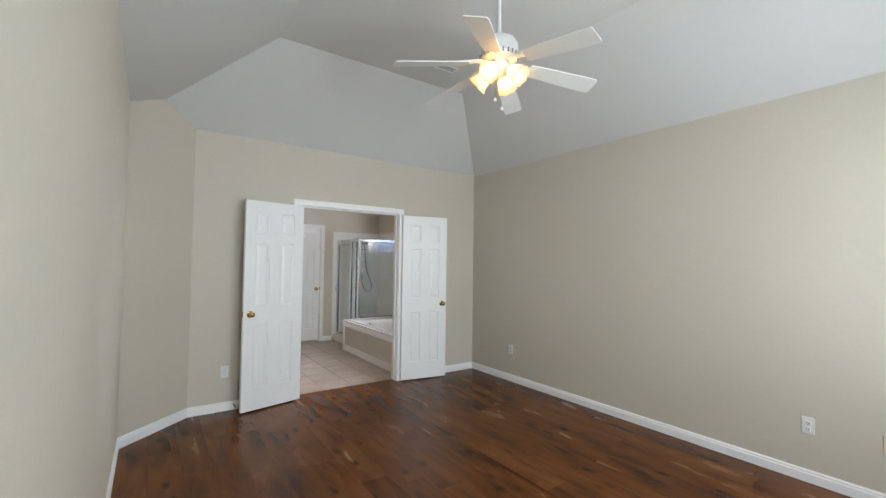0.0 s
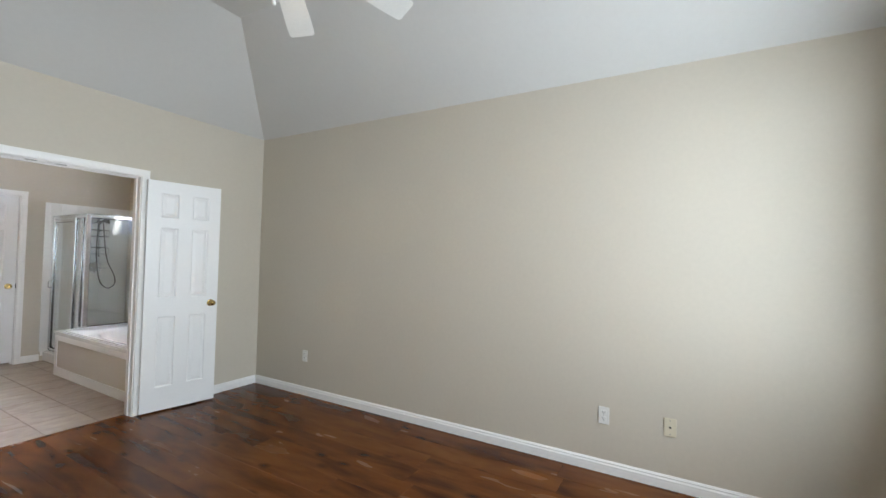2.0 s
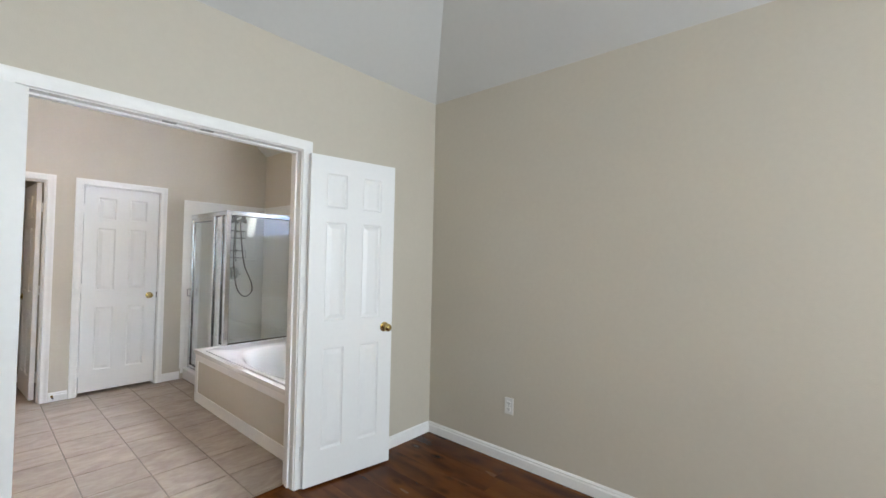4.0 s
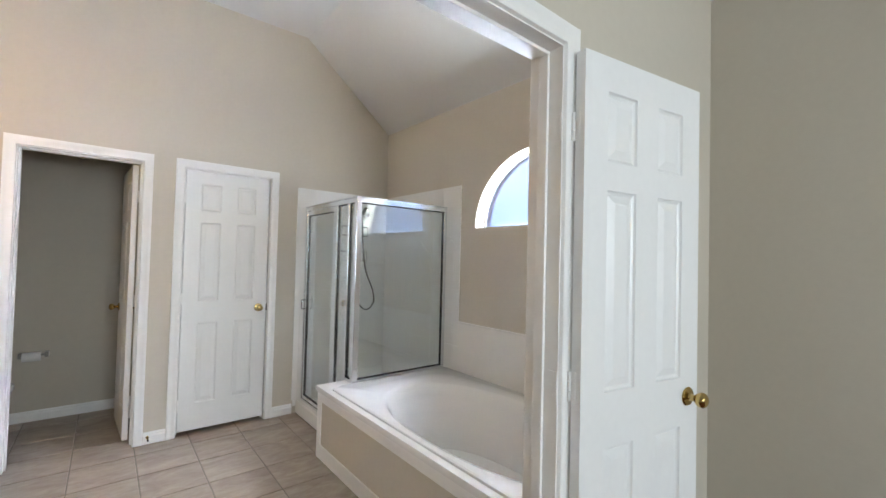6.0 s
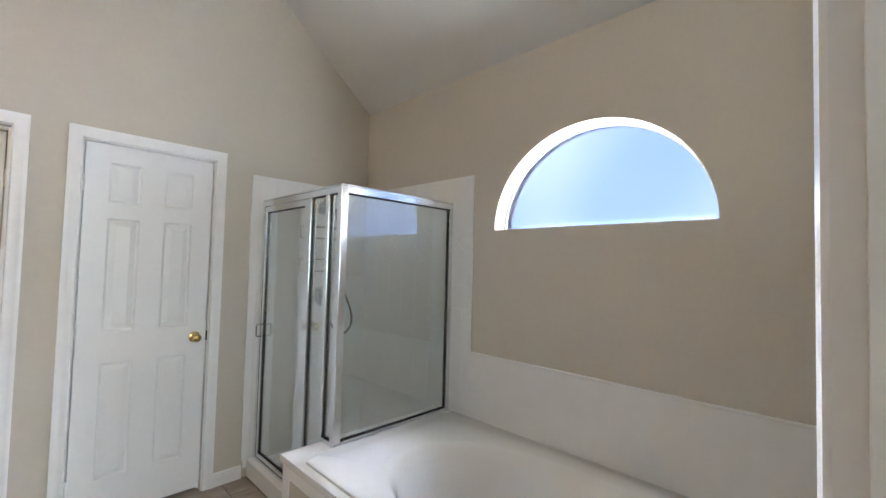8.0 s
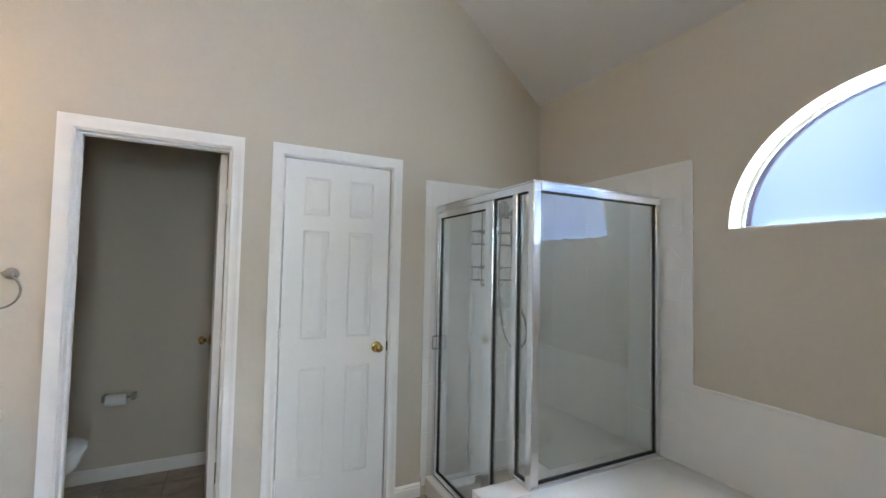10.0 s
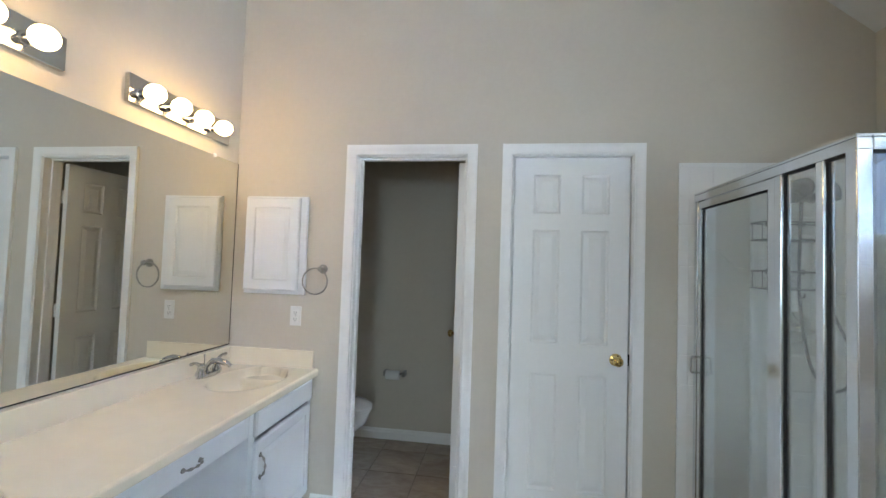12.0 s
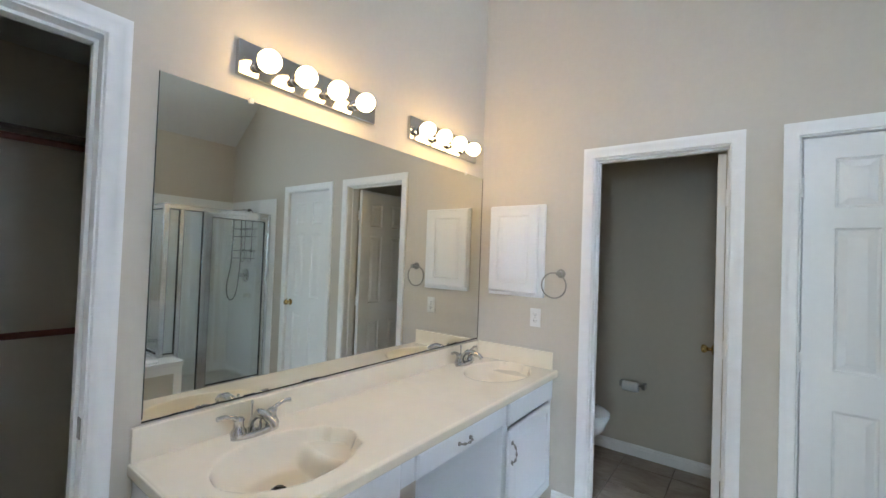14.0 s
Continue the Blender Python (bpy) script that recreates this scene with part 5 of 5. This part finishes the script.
# ---------- far wall fittings ----------
mc = tagged(empty("medicine_cabinet", pose(0, 0, 0)), "white medicine cabinet with a raised-panel door", "cabinet")
bm = bmesh.new()
box(bm, 0.392, BN - 0.024, 1.228, 0.776, BN - 0.0005, 1.810, 0.003)
part("body", bm, CABW, mc)
f = raised_front(-0.738, -0.397, 1.25, 1.800, 0.0, 0.020, 0.058)
for v in f.verts:
    v.co = Vector((-v.co.y, BN - 0.025 - v.co.x, v.co.z))
part("cabinet_door", f, CABW, mc, "white raised-panel door")

tr = tagged(empty("towel_ring", pose(0.880, BN, 1.385)), "nickel towel ring hanging from a round post", "towel ring")
part("post", lathe(bmesh.new(), [(0.0, 0), (0.027, 0), (0.027, -0.006), (0.016, -0.012), (0.012, -0.035), (0.017, -0.045), (0.014, -0.055), (0.0, -0.057)], 22, "y"), NICKEL, tr, "", True)
part("ring", tube(bmesh.new(), [(-0.030 + 0.076 * math.sin(t), -0.043, -0.072 + 0.076 * math.cos(t)) for t in [2 * math.pi * k / 40 for k in range(40)]], 0.0045, 8, True), NICKEL, tr, "round nickel ring", True)


# ---------- toilet room ----------
def toilet():
    ob = tagged(empty("toilet", pose(0.31, 8.03, 0)), "white ceramic toilet with a closed lid", "toilet")

    def oval(f, z, cx, lx, ly, n=32):
        return [(cx + f * lx * math.cos(t) * (1.0 if math.cos(t) > 0 else 0.75), f * ly * math.sin(t), z) for t in [2 * math.pi * k / n for k in range(n)]]

    def loft(rings):
        bm = bmesh.new()
        vs = [[bm.verts.new(p) for p in r] for r in rings]
        n = len(vs[0])
        for a, c in zip(vs, vs[1:]):
            for k in range(n):
                bm.faces.new((a[k], a[(k + 1) % n], c[(k + 1) % n], c[k]))
        bm.faces.new(vs[0][::-1])
        bm.faces.new(vs[-1])
        return bm

    part("bowl", loft([oval(1, 0.0, 0.36, 0.17, 0.11), oval(0.9, 0.06, 0.36, 0.17, 0.11), oval(0.85, 0.16, 0.37, 0.17, 0.11), oval(1.0, 0.22, 0.41, 0.20, 0.13), oval(1.0, 0.30, 0.44, 0.255, 0.172), oval(1.0, 0.37, 0.445, 0.275, 0.182), oval(0.98, 0.385, 0.445, 0.275, 0.182)]), CERAMIC, ob, "rounded ceramic bowl", True)
    part("seat", loft([oval(1.0, 0.386, 0.45, 0.28, 0.186), oval(1.01, 0.394, 0.45, 0.28, 0.186), oval(1.0, 0.404, 0.45, 0.28, 0.186)]), CERAMIC, ob, "", True)
    part("lid", loft([oval(1.0, 0.407, 0.45, 0.282, 0.188), oval(1.0, 0.418, 0.45, 0.282, 0.188), oval(0.93, 0.430, 0.45, 0.282, 0.188), oval(0.6, 0.437, 0.45, 0.282, 0.188)]), CERAMIC, ob, "closed white lid", True)
    part("tank", box(bmesh.new(), 0.0, -0.22, 0.37, 0.20, 0.22, 0.72, 0.02), CERAMIC, ob, "", True)
    part("tank_lid", box(bmesh.new(), -0.005, -0.23, 0.722, 0.21, 0.23, 0.755, 0.012), CERAMIC, ob, "", True)
    part("flush_lever", tube(bmesh.new(), [(0.20, -0.16, 0.66), (0.215, -0.16, 0.66), (0.218, -0.10, 0.655)], 0.006, 8), CHROME, ob, "", True)


toilet()
tp = tagged(empty("toilet_paper_holder", pose(1.095, 8.50, 0.545)), "nickel toilet paper holder with a white roll", "toilet paper")
for s in (-1, 1):
    bm = bmesh.new()
    box(bm, 0.078 * s - 0.012, -0.075, -0.020, 0.078 * s + 0.012, 0.0, 0.020, 0.004)
    part("bracket", bm, NICKEL, tp)
part("roller", tube(bmesh.new(), [(-0.07, -0.055, 0), (0.07, -0.055, 0)], 0.008, 10), NICKEL, tp)
part("paper_roll", lathe(bmesh.new(), [(0.0, -0.055), (0.036, -0.055), (0.037, -0.05), (0.037, 0.05), (0.036, 0.055), (0.0, 0.055)], 26, "x", (-0.012, -0.055, -0.012)), PAPER, tp, "white paper roll", True)


# ---------- walk-in closet ----------
def closet_rod(z, shelf):
    ob = tagged(empty("closet_rod", pose(-0.87, 0, z)), "dark red-brown wooden closet rod on white brackets", "closet rod", "closet rods")
    part("rod", tube(bmesh.new(), [(0, 4.64, 0), (0, 7.08, 0)], 0.0165, 14), RODWOOD, ob, "", True)
    for y in (5.30, 6.3):
        bm = bmesh.new()
        box(bm, -0.28, y - 0.012, 0.02, 0.02, y + 0.012, 0.028)
        box(bm, -0.279, y - 0.012, -0.22, -0.272, y + 0.012, 0.02)
        tube(bm, [(-0.27, y, -0.2), (-0.02, y, 0.02)], 0.006, 8)
        box(bm, -0.02, y - 0.012, -0.022, 0.02, y + 0.012, 0.02, 0.004)
        part("bracket", bm, TRIM, ob, "white metal bracket")
    if shelf:
        bm = bmesh.new()
        box(bm, -1.15, 4.63, z + 0.03, -0.84, 7.09, z + 0.05, 0.002)
        tagged(link("closet_shelf", bm, SHELF_SHADE), "closet shelf above the rod, its shade put into a dark brown colour", "shelf")


closet_rod(1.93, True)
closet_rod(1.03, False)


# ---------- pieces: planks and tiles ----------
def piece_mesh(name, w, l, top, thick, bevel, material):
    """A flat piece with softened upper edges, its corner at the origin."""
    bm = bmesh.new()
    lo = [bm.verts.new(p) for p in ((0, 0, top - thick), (w, 0, top - thick), (w, l, top - thick), (0, l, top - thick))]
    md = [bm.verts.new(p) for p in ((0, 0, top - bevel), (w, 0, top - bevel), (w, l, top - bevel), (0, l, top - bevel))]
    up = [bm.verts.new(p) for p in ((bevel, bevel, top), (w - bevel, bevel, top), (w - bevel, l - bevel, top), (bevel, l - bevel, top))]
    for a, c in ((lo, md), (md, up)):
        for k in range(4):
            bm.faces.new((a[k], a[(k + 1) % 4], c[(k + 1) % 4], c[k]))
    bm.faces.new(up)
    bm.faces.new(lo[::-1])
    me = bpy.data.meshes.new(name)
    bm.to_mesh(me)
    bm.free()
    me.materials.append(material)
    return me


def lay_planks():
    W, L, gap = 0.192, 1.285, 0.0005
    rng = random.Random(11)
    cache = {}
    x = WEST + 0.002
    while x < EAST - 0.01:
        w = min(W, EAST - x)
        y = SOUTH + 0.002 - rng.uniform(0, L)
        while y < 4.572:
            y0, y1 = max(y, SOUTH + 0.002), min(y + L, 4.572)
            y += L
            if y1 - y0 < 0.03:
                continue
            key = (round(w, 3), round(y1 - y0, 2))
            if key not in cache:
                cache[key] = piece_mesh("plank", w - gap, y1 - y0 - gap, 0.0, 0.012, 0.0007, WOOD)
            ob = new("plank", cache[key])
            ob.parent = floor_bed
            ob.location = (x, y0, 0)
        x += W


lay_planks()


def lay_tiles():
    S, gap = 0.335, 0.006
    cache = {}
    xs = [2.058 + S * k for k in range(-6, 3)]
    ys = [6.30 + S * k for k in range(-6, 8)]
    for x in xs:
        for y in ys:
            x0, x1, y0, y1 = max(x, BW), min(x + S, 2.88), max(y, 4.592), min(y + S, 8.5)
            if x1 - x0 < 0.02 or y1 - y0 < 0.02:
                continue
            if y0 > BN + 0.3 and x0 > 1.83:
                continue
            key = (round(x1 - x0, 3), round(y1 - y0, 3))
            if key not in cache:
                cache[key] = piece_mesh("tile", x1 - x0 - gap, y1 - y0 - gap, 0.0, 0.01, 0.0015, TILE)
            ob = new("tile", cache[key])
            ob.parent = floor_bath
            ob.location = (x0 + gap / 2, y0 + gap / 2, 0)


lay_tiles()
bm = bmesh.new()
box(bm, OPEN_L, 4.560, -0.002, OPEN_R, 4.594, 0.005, 0.002)
tagged(link("trim", bm, WOOD), "dark wood threshold strip between planks and tiles", "threshold", kind="structure")


# white wall tiles: rows of 6-inch squares, a band of diamonds, bullnose caps
TS, BAND0, BAND1, CAP = 0.1535, 1.466, 1.686, 1.990


def tile_plate(outline, soft=0.0014):
    """A wall tile from a convex outline in (u, v), 7 mm thick with eased edges, its face at w = 0.007."""
    n = len(outline)
    cu, cv = sum(p[0] for p in outline) / n, sum(p[1] for p in outline) / n
    bm = bmesh.new()
    rows = []
    for w, shrink in ((0.0, 0.0004), (0.0060, 0.0004), (0.007, soft)):
        ring = []
        for u, v in outline:
            d = math.hypot(u - cu, v - cv)
            k = 1 - 1.3 * shrink / d
            ring.append(bm.verts.new((cu + (u - cu) * k, cv + (v - cv) * k, w)))
        rows.append(ring)
    for a, c in zip(rows, rows[1:]):
        for k in range(n):
            bm.faces.new((a[k], a[(k + 1) % n], c[(k + 1) % n], c[k]))
    bm.faces.new(rows[-1])
    bm.faces.new(rows[0][::-1])
    me = bpy.data.meshes.new("tile")
    bm.to_mesh(me)
    bm.free()
    me.materials.append(WALLTILE)
    return me


def clip_u(poly, lo, hi):
    """Cuts a convex outline to lo <= u <= hi."""
    for bound, sign in ((lo, 1), (hi, -1)):
        out = []
        for (u0, v0), (u1, v1) in zip(poly, poly[1:] + poly[:1]):
            a, c = sign * (u0 - bound), sign * (u1 - bound)
            if a >= 0:
                out.append((u0, v0))
            if a * c < 0:
                k = a / (a - c)
                out.append((u0 + k * (u1 - u0), v0 + k * (v1 - v0)))
        poly = out
    return poly


def tile_wall(parent, frame_of, u0, u1, z0, top, phase, cap_side):
    """Covers a stretch of wall from u0 to u1; frame_of turns (u, v) into the tile's place. cap_side: -1 or 1, the free edge."""
    cache = {}
    edge = 0.05
    a0, a1 = (u0 + edge if cap_side < 0 else u0), (u1 - edge if cap_side > 0 else u1)

    def lay(poly):
        if len(poly) < 3:
            return
        bu, bv = min(p[0] for p in poly), min(p[1] for p in poly)
        if max(p[0] for p in poly) - bu < 0.012 or max(p[1] for p in poly) - bv < 0.012:
            return
        key = tuple((round(p[0] - bu, 3), round(p[1] - bv, 3)) for p in poly)
        if key not in cache:
            cache[key] = tile_plate([(p[0] - bu, p[1] - bv) for p in poly])
        ob = new("tile", cache[key])
        ob.parent = parent
        ob.matrix_local = frame_of(bu, bv)

    rows = [(BAND1 + TS * k, min(BAND1 + TS * (k + 1), top)) for k in range(2)]
    rows += [(max(BAND0 - TS * (k + 1), z0), BAND0 - TS * k) for k in range(10) if BAND0 - TS * k > z0 + 0.02]
    for v0, v1 in rows:
        for k in range(-12, 13):
            u = phase + TS * k
            lay(clip_u(rect(u, v0, u + TS, v1), a0, a1))
        lay(rect(u0, v0, a0, v1) if cap_side < 0 else rect(a1, v0, u1, v1))
    d, m = (BAND1 - BAND0) / 2, (BAND0 + BAND1) / 2
    for k in range(-12, 13):
        c = phase + 2 * d * k
        lay(clip_u([(c, m), (c + d, BAND0), (c + 2 * d, m), (c + d, BAND1)], a0, a1))
        lay(clip_u([(c - d, BAND0), (c + d, BAND0), (c, m)], a0, a1))
        lay(clip_u([(c - d, BAND1), (c, m), (c + d, BAND1)], a0, a1))
    lay(rect(u0, BAND0, a0, BAND1) if cap_side < 0 else rect(a1, BAND0, u1, BAND1))
    for k in range(-12, 13):
        lay(clip_u(rect(phase + TS * k, top, phase + TS * (k + 1), top + 0.026), u0, u1))


east_frame = Matrix(((0, 0, -1, 0), (-1, 0, 0, 0), (0, 1, 0, 0), (0, 0, 0, 1)))
tile_wall(surround_north, lambda u, v: Matrix.Translation((u, BN - 0.0006, v)) @ pose(0, 0, 0, 90), 2.842, EAST - 0.014, 0.115, CAP, 3.010, -1)
tile_wall(surround_east, lambda u, v: Matrix.Translation((EAST - 0.0006, -u, v)) @ east_frame, -(BN - 0.014), -6.304, TUB_Z + 0.02, CAP, -7.30, 1)
